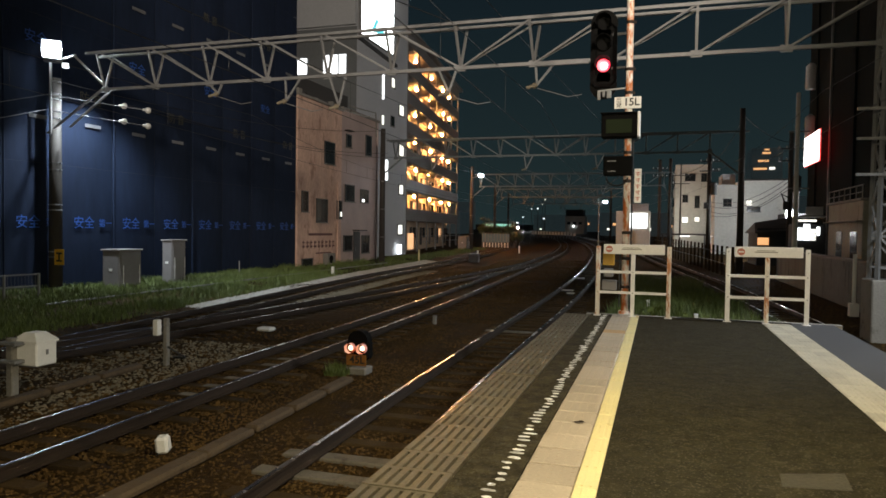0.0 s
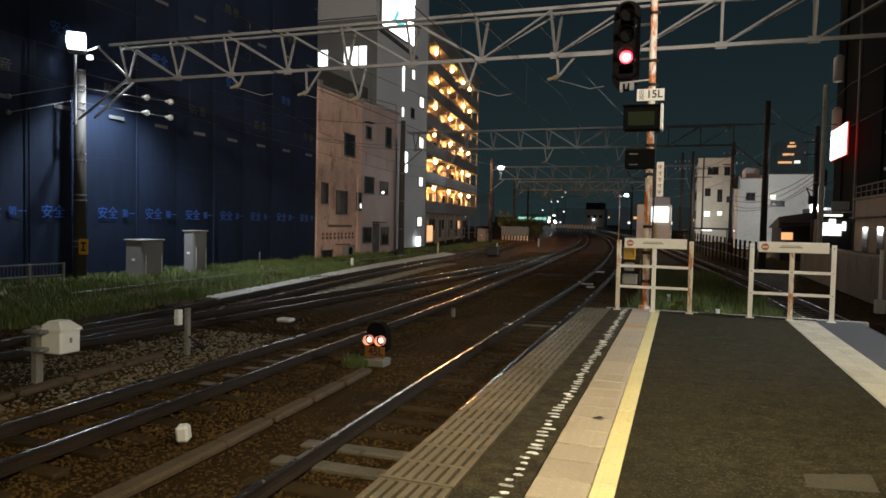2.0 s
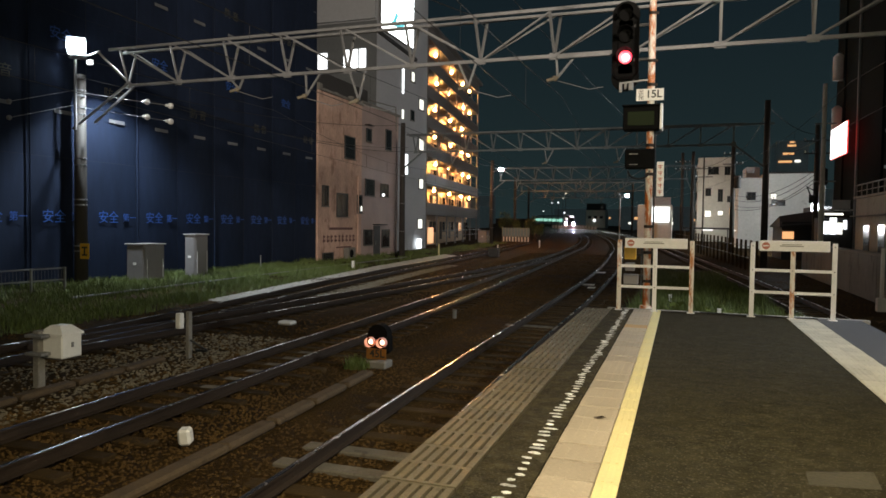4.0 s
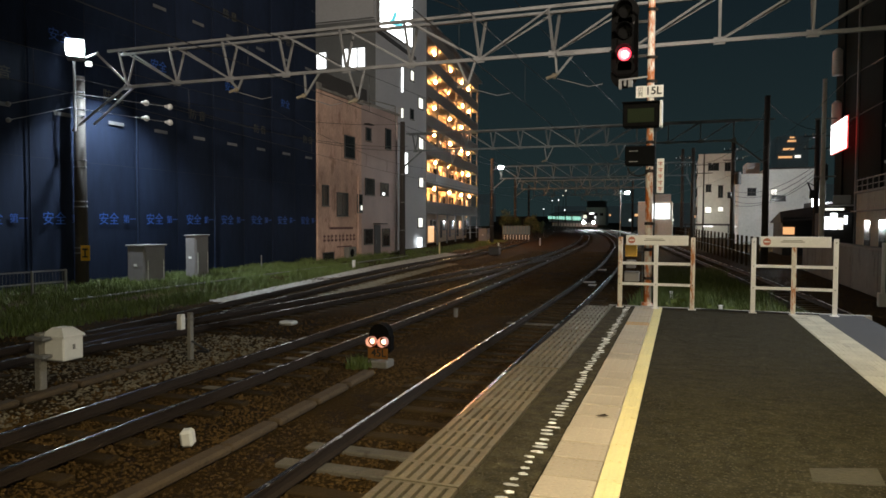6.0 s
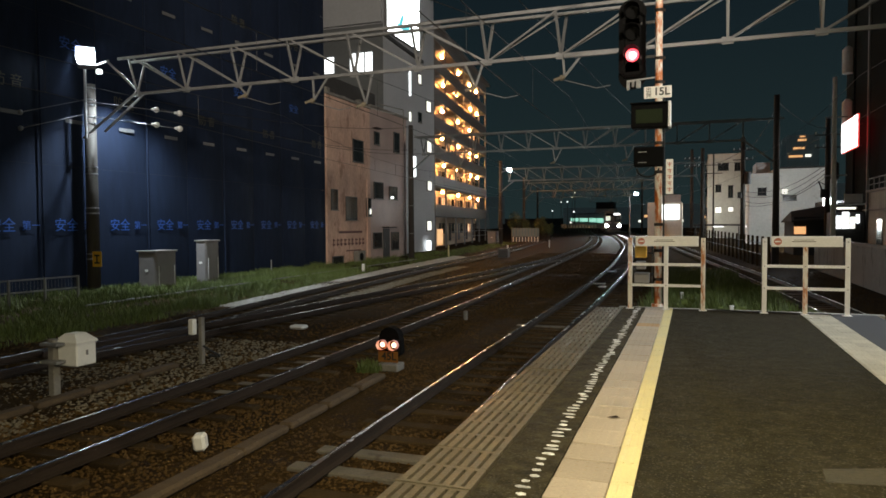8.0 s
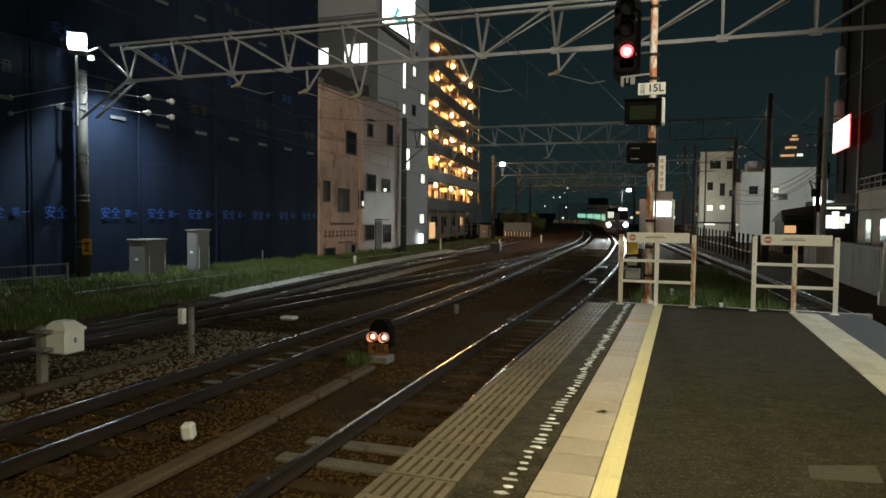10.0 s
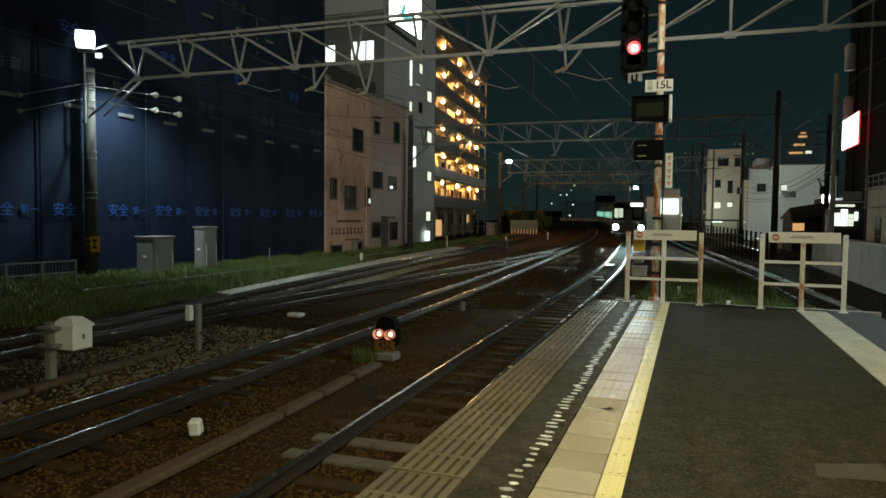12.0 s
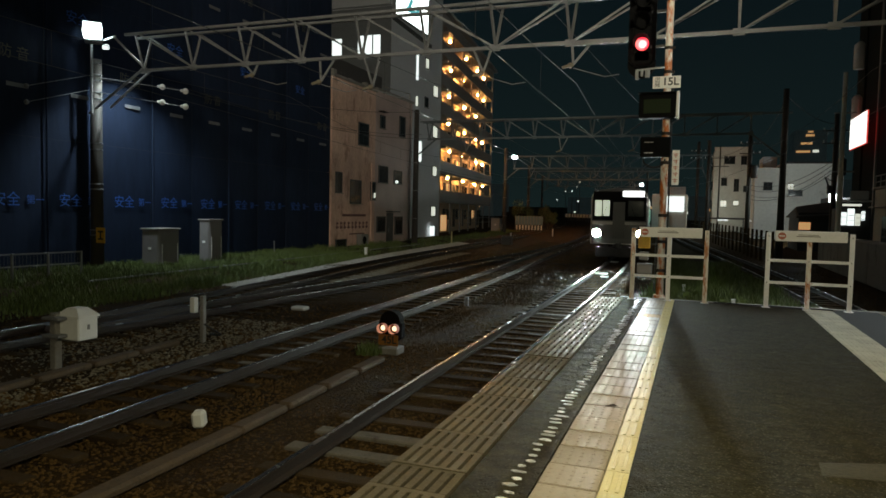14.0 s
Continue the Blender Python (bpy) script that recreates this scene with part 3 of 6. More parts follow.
writing("lettering", "15L", 0.2, INK, np_, pose(-0.555, 13.622, 4.055) @ FACE_SOUTH, "black lettering", heavy=0.004)
writing("lettering", "出", 0.105, INK, np_, pose(-0.79, 13.622, 4.1) @ FACE_SOUTH, "small black lettering")
writing("lettering", "発", 0.105, INK, np_, pose(-0.79, 13.622, 4.0) @ FACE_SOUTH, "small black lettering")
ib = part("indicator_box", Build().box((-0.77, 13.6, 3.6), (0.66, 0.3, 0.46), 0.02), BLACK, sp, "dark indicator box")
part("screen", Build().box((-0.77, 13.445, 3.58), (0.48, 0.012, 0.26), 0.004), mat("dim_screen", (0.018, 0.026, 0.012), 0.7, var=0.1, bump=0, gloss=0.1), ib)
part("hood_lip", Build().box((-0.77, 13.41, 3.82), (0.68, 0.14, 0.02), 0.004), BLACK, ib)
part("side_panel", Build().box((-0.405, 13.56, 3.6), (0.05, 0.34, 0.48), 0.01), WHITE_PLATE, ib, "pale side panel")
jb = part("junction_box", Build().box((-0.78, 13.68, 2.84), (0.56, 0.2, 0.38), 0.02), BLACK, sp, "dark junction box")
part("latch", Build().box((-0.9, 13.575, 2.93), (0.16, 0.01, 0.015), 0).box((-0.9, 13.575, 2.73), (0.16, 0.01, 0.015), 0), STEEL, jb)
vs = part("vertical_sign", Build().box((-0.41, 13.75, 2.46), (0.13, 0.012, 0.66), 0.004), WHITE_PLATE, sp, "narrow white sign with unreadable marks")
for k in range(5):
    part("sign_bar", Build().box((-0.41, 13.741, 2.715 - k * 0.12), (0.085, 0.004, 0.012), 0).box((-0.41, 13.741, 2.685 - k * 0.12), (0.06, 0.004, 0.012), 0).box((-0.41 + 0.01 * (k % 2), 13.742, 2.69 - k * 0.12), (0.014, 0.004, 0.085), 0), RED_INK, vs)
cb = Build().tube([(-0.8 + 0.2 * math.cos(math.pi * (1 + i / 10)), 13.66, 2.62 + 0.16 * math.sin(math.pi * (1 + i / 10))) for i in range(11)], 0.018, 6)
part("cable_loop", cb, RUBBER, sp)
part("conduit", Build().rod((SP[0] + 0.1, SP[1] - 0.05, 0.0), (SP[0] + 0.1, SP[1] - 0.05, 4.0), 0.016), RUBBER, sp)
part("yellow_box", Build().box((-0.92, 13.66, 1.04), (0.22, 0.14, 0.25), 0.012), YELLOW_PLATE, sp, "small yellow phone box")
part("grey_box", Build().box((-0.92, 13.66, 0.77), (0.18, 0.14, 0.16), 0.012), CAB_GREY, sp)
part("grey_box", Build().box((-0.9, 13.66, 0.53), (0.28, 0.16, 0.2), 0.012), CAB_GREY, sp)
part("box_bracket", Build().bar((SP[0], SP[1], 1.0), (-0.95, 13.74, 1.0), 0.03).bar((SP[0], SP[1], 0.6), (-0.95, 13.74, 0.6), 0.03).bar((SP[0] - 0.1, 13.62, 0.1), (SP[0] - 0.1, 13.62, 1.2), 0.02), DARK_STEEL, sp)
# black hose along the platform end
hp = [(0.35 + i * 0.11, 13.12 + 0.05 * math.sin(i * 0.9) - 0.02 * i * 0.3, 0.014) for i in range(18)]
hz = Build().tube(hp, 0.012, 6)
solid("hose", hz, RUBBER, "thin black hose lying along the platform end", "hose")
# platform lamps over the walkway
for py in (-11.0, -4.0, 4.2):
    t = thing("platform_lamp", "white tube lamp above the platform", "lamp", group="platform lamps")
    part("housing", Build().box((0.6, py, 4.42), (0.22, 1.3, 0.1), 0.02), WHITE_PLATE, t)
    part("tube", Build().rod((0.6, py - 0.6, 4.34), (0.6, py + 0.6, 4.34), 0.02), G_WHITE, t)
    part("hanger", Build().rod((0.6, py - 0.5, 4.45), (0.6, py - 0.5, 6.5), 0.015).rod((0.6, py + 0.5, 4.45), (0.6, py + 0.5, 6.5), 0.015), STEEL, t)

# ---- overhead line gantries ----


def gantry_beam(t, x0, x1, y, z0, z1, n, half=0.28, w=0.09, steel=STEEL):
    """A triangular truss: two top chords, one bottom chord, struts and diagonals as parts."""
    for side in (-half, half):
        part("top_chord", Build().bar((x0 - 0.6, y + side, z1), (x1 + 0.6, y + side, z1), w), steel, t)
    part("bottom_chord", Build().bar((x0, y, z0), (x1, y, z0), w * 1.1), steel, t)
    step = (x1 - x0) / n
    for i in range(n + 1):
        x = x0 + i * step
        for side in (-half, half):
            part("strut", Build().bar((x + (0.12 if side > 0 else -0.12) * (i < 0.7 * n), y + side, z1), (x, y, z0), w * 0.7), steel, t)
            if i < n:
                a, b = ((x, z1), (x + step, z0)) if i < n * 0.5 else ((x, z0), (x + step, z1))
                part("diagonal", Build().bar((a[0], y + (side if a[1] == z1 else 0), a[1]), (b[0], y + (side if b[1] == z1 else 0), b[1]), w * 0.6), steel, t)
        part("gusset_plate", Build().box((x, y, z0), (0.3, 0.03, 0.2), 0.004), steel, t)


def hanger(t, x, y, z, drop, lean):
    """A V-shaped drop bracket with a pair of insulators."""
    part("drop_bracket", Build().bar((x - 0.25, y, z), (x + lean, y, z - drop), 0.06).bar((x + 0.35, y, z), (x + lean, y, z - drop), 0.06), STEEL, t)
    part("insulator", Build().rod((x + lean, y, z - drop), (x + lean - 0.3, y - 0.1, z - drop - 0.1), 0.055, 0.045, 10).rod((x + lean - 0.05, y, z - drop - 0.02), (x + lean - 0.12, y - 0.02, z - drop - 0.04), 0.085, 0.085, 10), PALE_STONE, t)
    part("registration_arm", Build().rod((x + lean, y, z - drop - 0.1), (x + lean + 0.9, y + 0.05, z - drop - 0.38), 0.012).rod((x + lean + 0.9, y + 0.05, z - drop - 0.38), (x + lean + 1.3, y + 0.05, z - drop - 0.33), 0.012), STEEL, t)


def concrete_pole(t, x, y, z0, z1, r0, r1, material, bands=()):
    part("pole", Build().rod((x, y, z0), (x, y, z1), r0, r1, 16), material, t, smooth=True)
    for bz in bands:
        r = r0 + (r1 - r0) * (bz - z0) / (z1 - z0)
        part("steel_band", Build().rod((x, y, bz - 0.025), (x, y, bz + 0.025), r + 0.012, None, 16).box((x + r + 0.03, y, bz), (0.06, 0.05, 0.05), 0.005), STEEL, t)


GY = 20.0
g1 = thing("line_gantry", "grey steel truss gantry on a concrete pole and lattice mast", "gantry", group="overhead line gantries")
gantry_beam(g1, -19.25, 5.34, GY, 6.47, 7.74, 11)
concrete_pole(g1, -21.55, GY, -1.0, 7.0, 0.24, 0.19, OLD_POLE, (0.35, 0.55, 2.1, 2.3, 3.6, 3.85, 5.5, 5.75, 6.2, 6.4, 6.85))
part("knee_brace", Build().bar((-21.75, GY - 0.15, 4.95), (-19.2, GY - 0.1, 6.5), 0.07).bar((-21.0, GY + 0.15, 5.2), (-19.0, GY + 0.1, 6.5), 0.07), STEEL, g1)
part("top_brace", Build().bar((-20.4, GY - 0.28, 7.72), (-19.2, GY, 6.55), 0.07).bar((-21.5, GY, 7.62), (-20.3, GY - 0.28, 7.72), 0.06), STEEL, g1)
for hx, drop, lean in ((-14.6, 0.4, 0.15), (-11.6, 0.75, -0.2), (-10.0, 1.0, 0.1), (-6.3, 0.75, 0.1), (-3.3, 0.65, -0.2)):
    hanger(g1, hx, GY, 6.5, drop, lean)
part("signal_arm", Build().box((-2.75, GY - 0.1, 6.42), (1.5, 0.1, 0.13), 0.01), STEEL, g1, "pale cross arm")
for s in (-1, 1):
    for u in (-1, 1):
        part("mast_leg", Build().bar((5.62 + 0.36 * s, GY + 0.36 * u, 0.45), (5.62 + 0.3 * s, GY + 0.3 * u, 8.2), 0.09), STEEL, g1)
for i in range(9):
    za, zb = 0.75 + i * 0.8, 1.55 + i * 0.8
    for u in (-1, 1):
        k = 0.35 - i * 0.006
        d = 1 if i % 2 else -1
        part("lattice_bar", Build().bar((5.62 - k * d, GY + k * u, za), (5.62 + k * d, GY + k * u, zb), 0.05).bar((5.62 - k, GY + k * u, za), (5.62 + k, GY + k * u, za), 0.05), STEEL, g1)
        part("lattice_bar", Build().bar((5.62 + k * u, GY - k * d, za), (5.62 + k * u, GY + k * d, zb), 0.05), STEEL, g1)
part("mast_foot", Build().box((5.62, GY, -0.35), (1.0, 1.0, 1.6), 0.03), CONCRETE, g1)
for az in (3.1, 4.0, 4.75):
    part("side_arm", Build().bar((4.7, GY - 0.4, az), (6.2, GY - 0.4, az), 0.07), STEEL, g1)
# feeder wires on rod insulators at the left pole
for iz, ix in ((6.3, -21.3), (5.75, -21.3)):
    for k, (dx, dz) in enumerate(((2.9, -0.46), (4.05, -0.68))):
        w = 0.12 * k
        part("feeder_insulator", Build().ball((ix + dx, GY - w, iz + dz), 0.11, 10).rod((ix + dx - 0.2, GY - w, iz + dz + 0.03), (ix + dx, GY - w, iz + dz), 0.05, 0.05, 8), INSULATOR, g1)
    part("feeder_rod", Build().rod((ix, GY, iz), (ix + 4.05, GY - 0.12, iz - 0.68), 0.012), STEEL, g1)
    part("stay_rod", Build().rod((ix - 0.35, GY, iz + 0.15), (ix - 0.5, GY - 2.7, iz - 0.75), 0.012).ball((ix - 0.5, GY - 2.7, iz - 0.75), 0.09, 8), STEEL, g1)

lampA = thing("floodlight", "bright white floodlight on a steel post atop the concrete pole", "floodlight", group="yard floodlights")
part("post", Build().rod((-21.45, GY - 0.3, 4.9), (-21.45, GY - 0.3, 7.5), 0.05, 0.05, 10), STEEL, lampA)
TURN = pose(0, 0, 0, -22, 0, 42).to_3x3()
part("housing", Build().box((-21.45, GY - 0.2, 7.78), (0.62, 0.35, 0.44), 0.05, TURN), STEEL, lampA)
part("lens", Build().box(Vector((-21.45, GY - 0.2, 7.78)) + TURN @ Vector((0, -0.19, 0)), (0.56, 0.03, 0.38), 0.01, TURN), G_FLOOD, lampA)
# Assumed visors, added to keep lens light off the sheeted building.
part("visor", Build().box(Vector((-21.45, GY - 0.2, 7.78)) + TURN @ Vector((-0.31, -0.45, 0)), (0.02, 0.6, 0.44), 0.004, TURN), STEEL, lampA)
part("visor", Build().box(Vector((-21.45, GY - 0.2, 7.78)) + TURN @ Vector((0, -0.4, 0.23)), (0.62, 0.5, 0.02), 0.004, TURN), STEEL, lampA)
part("second_head", Build().box((-20.75, GY - 0.3, 7.35), (0.2, 0.16, 0.16), 0.02), G_WHITE, lampA)


def far_gantry(y, xl, xr, z0, z1, n, reach=0.6):
    r = rise(y)
    t = thing("line_gantry", "distant grey steel truss gantry over the tracks", "gantry", group="overhead line gantries")
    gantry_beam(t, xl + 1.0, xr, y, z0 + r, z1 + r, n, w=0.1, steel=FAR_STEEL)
    concrete_pole(t, xl, y, -1.1 + r, z1 + r + 0.9, 0.22, 0.17, OLD_POLE, (1.0 + r, 3.0 + r, 5.0 + r))
    concrete_pole(t, xr + reach, y, -1.1 + r, z1 + r + 1.4, 0.21, 0.16, OLD_POLE)
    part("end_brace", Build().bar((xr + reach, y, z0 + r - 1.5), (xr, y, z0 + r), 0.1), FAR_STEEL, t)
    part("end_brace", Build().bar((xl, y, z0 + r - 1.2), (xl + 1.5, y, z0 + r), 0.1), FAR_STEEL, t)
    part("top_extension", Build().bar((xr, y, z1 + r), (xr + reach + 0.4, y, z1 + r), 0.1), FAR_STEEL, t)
    for k in ("near", "second", "third"):
        hanger(t, OFFSETS[k](y) + 0.4, y, z0 + r, 0.9, -0.1)
    return t


far_gantry(45.5, -19.0, 2.9, 6.65, 7.85, 11, 1.85)
far_gantry(73.0, -19.8, 0.4, 6.2, 7.5, 10)
far_gantry(102.0, -24.0, -4.6, 6.2, 7.4, 9)
far_gantry(135.0, -29.0, -9.5, 6.2, 7.4, 9)


def mast_light(x, y, z, label):
    t = thing("floodlight", label, "floodlight", group="yard floodlights")
    part("arm", Build().rod((x - 1.0, y, z - 0.25), (x - 0.15, y, z + 0.02), 0.04), STEEL, t)
    part("housing", Build().box((x, y, z + 0.02), (0.5, 0.36, 0.3), 0.04), STEEL, t)
    part("lens", Build().box((x, y - 0.2, z), (0.46, 0.03, 0.3), 0.01), G_FLOOD, t)
    return t


mast_light(-18.7, 72.8, 7.6, "white floodlight on the distant gantry pole")
sl = mast_light(-7.1, 96.8, 5.75, "white lamp on a distant slim pole beside the track")
part("pole", Build().rod((-8.0, 96.8, -1.2), (-8.0, 96.8, 6.0), 0.09, 0.06), STEEL, sl)

# overhead wires: catenary and contact wire above each track
for key in ("near", "second", "third", "right"):
    f = OFFSETS[key]
    w = thing("overhead_wire", "thin overhead contact wire and catenary above the track", "overhead wire", group="overhead wires")
    sp = [-20.0, GY, 45.5, 73.0, 102.0, 135.0]
    cpts, mpts = [], []
    for a, b in zip(sp, sp[1:]):
        k = 8
        for i in range(k):
            y = a + (b - a) * i / k
            zc, zm = 4.2 + rise(y), 5.3 - 2.2 * (i / k) * (1 - i / k) + rise(y)
            cpts.append((f(y), y, zc))
            mpts.append((f(y), y, zm))
            if i and y > 0:
                part("dropper", Build().tube([(f(y), y, zm), (f(y), y, zc)], 0.004, 4), CABLE, w)
    part("contact_wire", Build().tube(cpts, 0.008), CABLE, w)
    part("catenary_wire", Build().tube(mpts, 0.008), CABLE, w)
fw = thing("feeder_wire", "feeder cables strung from pole to pole beside the tracks", "overhead wire", group="overhead wires")
for (p, q, sag) in (((-18.2, GY, 5.85), (-18.6, 45.5, 7.0), 0.5), ((-17.2, GY, 5.7), (-18.2, 45.5, 6.7), 0.5), ((-19.0, 45.5, 8.2), (-19.5, 73.0, 7.9), 0.4), ((-18.4, -8, 9.5), (-6.0, GY, 7.8), 0.3), ((-9.0, -2, 12.0), (-3.0, 45.5, 8.0), 0.4), ((-21.5, GY, 6.9), (-19.0, 45.5, 8.6), 0.6)):
    pts = [Vector(p).lerp(Vector(q), i / 12) - Vector((0, 0, sag * 4 * (i / 12) * (1 - i / 12))) for i in range(13)]
    b = Build().tube(pts, 0.014)
    part("cable", b, CABLE, fw)

# ---- buildings beside the line ----


def window_on_east(parent, x, y0, y1, z0, z1, pane, frame_mat=DARK_STEEL, mullions=1, depth=0.1):
    """A framed window in a wall that faces +x: frame, sill and panes set back behind the frame."""
    w = part("window", Build().box((x - 0.02, (y0 + y1) / 2, (z0 + z1) / 2), (0.05, y1 - y0, z1 - z0), 0), BLACK, parent)
    t = 0.06
    fr = Build()
    for yy in (y0, y1):
        fr.box((x + 0.03, yy, (z0 + z1) / 2), (depth, t, z1 - z0 + t), 0.005)
    for zz in (z0, z1):
        fr.box((x + 0.03, (y0 + y1) / 2, zz), (depth, y1 - y0 - t, t), 0.005)
    part("frame", fr, frame_mat, w)
    n = mullions + 1
    for i in range(n):
        a, b = y0 + (y1 - y0) * i / n, y0 + (y1 - y0) * (i + 1) / n
        part("pane", Build().box((x + 0.02 + 0.012 * (i % 2), (a + b) / 2, (z0 + z1) / 2), (0.02, b - a - 0.05, z1 - z0 - 0.06), 0), pane, w)
    part("sill", Build().box((x + 0.07, (y0 + y1) / 2, z0 - 0.06), (0.16, y1 - y0 + 0.14, 0.05), 0.008), CONCRETE, w)
    return w


# building wrapped in dark blue sheets
HX = -22.12
hoard = thing("sheeted_building", "tall building under construction wrapped in dark blue sheets", "building")
part("core", Build().box((HX - 6.2, 19.4, 15.5), (12.0, 38.4, 35.0), 0), FAR_DARK, hoard)
rng = random.Random(5)
for row in range(6):
    for col in range(15):
        y0 = 0.38 + col * 2.55
        z0 = -1.6 + row * 5.45
        b = Build()
        n = 6
        pts, fs = [], []
        for i in range(n + 1):
            for j in range(5):
                u, v = i / n, j / 4
                bulge = 0.09 * math.sin(math.pi * u) * rng.uniform(0.75, 1.2) + 0.03
                pts.append((HX + bulge, y0 + 0.01 + 2.53 * u, z0 + 0.005 + 5.44 * v))
        fs = [(i * 5 + j, (i + 1) * 5 + j, (i + 1) * 5 + j + 1, i * 5 + j + 1) for i in range(n) for j in range(4)]
        s = part("sheet", b.add(pts, fs), SHEET, hoard, smooth=True)
        mid = y0 + 1.3
        if row == 0 and col > 3:
            writing("lettering", "安全", 0.52, BLUE_INK, s, pose(HX + 0.17, mid - 0.35, 1.62) @ FACE_EAST, "blue lettering")
            writing("lettering", "第一", 0.36, BLUE_INK, s, pose(HX + 0.17, mid + 0.75, 1.62) @ FACE_EAST, "small blue lettering")
        if row in (1, 2, 3):
            lift = (row - 1) * 5.45
            if (col + row) % 2:
                writing("lettering", "防 音", 0.5, OCHRE_INK, s, pose(HX + 0.17, mid, 6.6 + lift) @ FACE_EAST, "dull yellow lettering")
            part("label_bar", Build().box((HX + 0.17, mid + 0.1, 5.55 + lift), (0.01, 0.8, 0.14), 0), WHITE_INK, s)
        if row == 1 and col % 2:
            writing("lettering", "安全", 0.5, BLUE_INK, s, pose(HX + 0.17, mid, 8.4) @ FACE_EAST, "blue lettering")
for col in range(1, 15, 2):
    part("scaffold_tube", Build().rod((HX + 0.14, 0.38 + col * 2.55, -1.2), (HX + 0.14, 0.38 + col * 2.55, 31), 0.035), SHEET, hoard)

# pinkish three-storey building
pk = thing("small_office_building", "weathered pinkish three-storey building with a tiled half", "building")
part("wall", Build().box((-26.0, 41.85, 4.4), (8.0, 6.3, 11.3), 0.02), PINK, pk, "stained pinkish render")
part("wall", Build().box((-26.02, 48.4, 4.5), (8.0, 6.8, 11.5), 0.02), GREY_TILE, pk, "pinkish grey tiled wall")
part("parapet", Build().box((-22.0, 41.85, 10.1), (0.3, 6.4, 0.16), 0.02), CONCRETE, pk)
part("parapet", Build().box((-22.0, 48.4, 10.3), (0.3, 6.9, 0.16), 0.02), CONCRETE, pk)
part("roof_shed", Build().box((-25.5, 44.0, 10.9), (5.0, 8.0, 1.6), 0.02), ROOF, pk)
part("downpipe", Build().rod((-21.93, 44.3, -1.1), (-21.93, 44.3, 4.9), 0.06), PINK, pk)
part("downpipe", Build().rod((-21.93, 51.3, -1.1), (-21.93, 51.3, 9.6), 0.06), GREY_TILE, pk)
PKX = -22.0
for a, b, c, d, mull, pane in ((42.3, 43.8, 6.05, 7.55, 1, WINDOW), (45.7, 46.5, 7.6, 8.5, 0, WINDOW), (49.2, 50.2, 7.35, 8.9, 1, WINDOW), (39.2, 40.0, 2.65, 3.95, 1, WINDOW), (41.2, 42.75, 2.0, 3.55, 1, WINDOW), (44.25, 45.0, 2.3, 3.55, 0, WINDOW), (45.6, 47.1, 3.6, 4.8, 1, WINDOW), (48.3, 49.7, 3.65, 4.6, 1, WINDOW), (45.4, 46.8, -0.05, 1.05, 1, WINDOW), (48.6, 49.95, -0.3, 1.05, 1, WINDOW), (39.3, 40.7, -1.0, -0.45, 0, WINDOW)):
    window_on_east(pk, PKX, a, b, c, d, pane, mullions=mull)
part("lit_pane", Build().box((PKX + 0.08, 44.85, 2.6), (0.02, 0.18, 0.35), 0), G_WINDOW, pk)
part("wall_lamp", Build().ball((PKX + 0.15, 48.55, 3.75), 0.12, 8), G_WHITE, pk)
dr = part("door", Build().box((PKX + 0.02, 47.65, 0.05), (0.08, 1.1, 2.6), 0.01), DARK_STEEL, pk, "dark recessed entrance door")
part("handle", Build().rod((PKX + 0.1, 47.3, -0.1), (PKX + 0.1, 47.3, 0.2), 0.02), STEEL, dr)
part("awning", Build().box((PKX + 0.3, 47.65, 1.45), (0.6, 1.4, 0.08), 0.01), DARK_STEEL, pk)
part("canopy_hood", Build().box((PKX + 0.2, 45.9, 8.75), (0.4, 0.9, 0.06), 0.01), RAIL_SIDE, pk)
xx = 39.3
rng = random.Random(9)
for i in range(9):
    wd = rng.uniform(0.38, 0.5)
    part("sign_bar", Build().box((PKX + 0.004, xx + wd / 2, 0.35), (0.012, wd * 0.8, 0.12), 0).box((PKX + 0.004, xx + wd / 2, 0.62), (0.012, wd * 0.7, 0.1), 0).box((PKX + 0.004, xx + wd * 0.4, 0.48), (0.012, 0.1, 0.5), 0), MAROON_INK, pk)
    xx += wd + 0.1
part("sign_bar", Build().box((PKX + 0.004, 41.9, 1.15), (0.012, 3.4, 0.16), 0), MAROON_INK, pk)
part("sign_bar", Build().box((PKX + 0.004, 42.3, -0.12), (0.012, 2.2, 0.09), 0), MAROON_INK, pk)
for i in range(16):
    rub = rng.uniform(0.15, 0.45)
    part("parapet_clutter", Build().box((PKX - rng.uniform(0.1, 0.6), 39.0 + i * 0.75 + rng.uniform(-0.3, 0.3), 10.15 + rub / 2), (rng.uniform(0.15, 0.4), rng.uniform(0.2, 0.8), rub), 0.03), ROOF if i % 3 else CONCRETE, pk)
part("roof_pipe", Build().tube([(PKX + 0.05, 46.0, 10.6), (PKX + 0.05, 51.0, 10.9), (PKX + 0.05, 51.2, 9.0)], 0.05), CONCRETE, pk)
acu = thing("outdoor_unit", "beige air conditioner unit beside the building wall", "air conditioner")
part("casing", Build().box((-21.6, 42.4, -0.55), (0.4, 1.1, 0.8), 0.03), CONCRETE, acu)
part("grille", Build().rod((-21.4, 42.3, -0.55), (-21.38, 42.3, -0.55), 0.28, 0.28, 16), BLACK, acu)

# pale grey office tower with lit billboard
tw = thing("office_tower", "pale grey office tower with a lit white billboard", "building")
TX, TY0, TY1 = -23.5, 50.7, 62.2
part("wall", Build().box((TX - 5.5, (TY0 + TY1) / 2, 13.5), (11.0, TY1 - TY0, 30.0), 0), TOWER_GREY, tw)
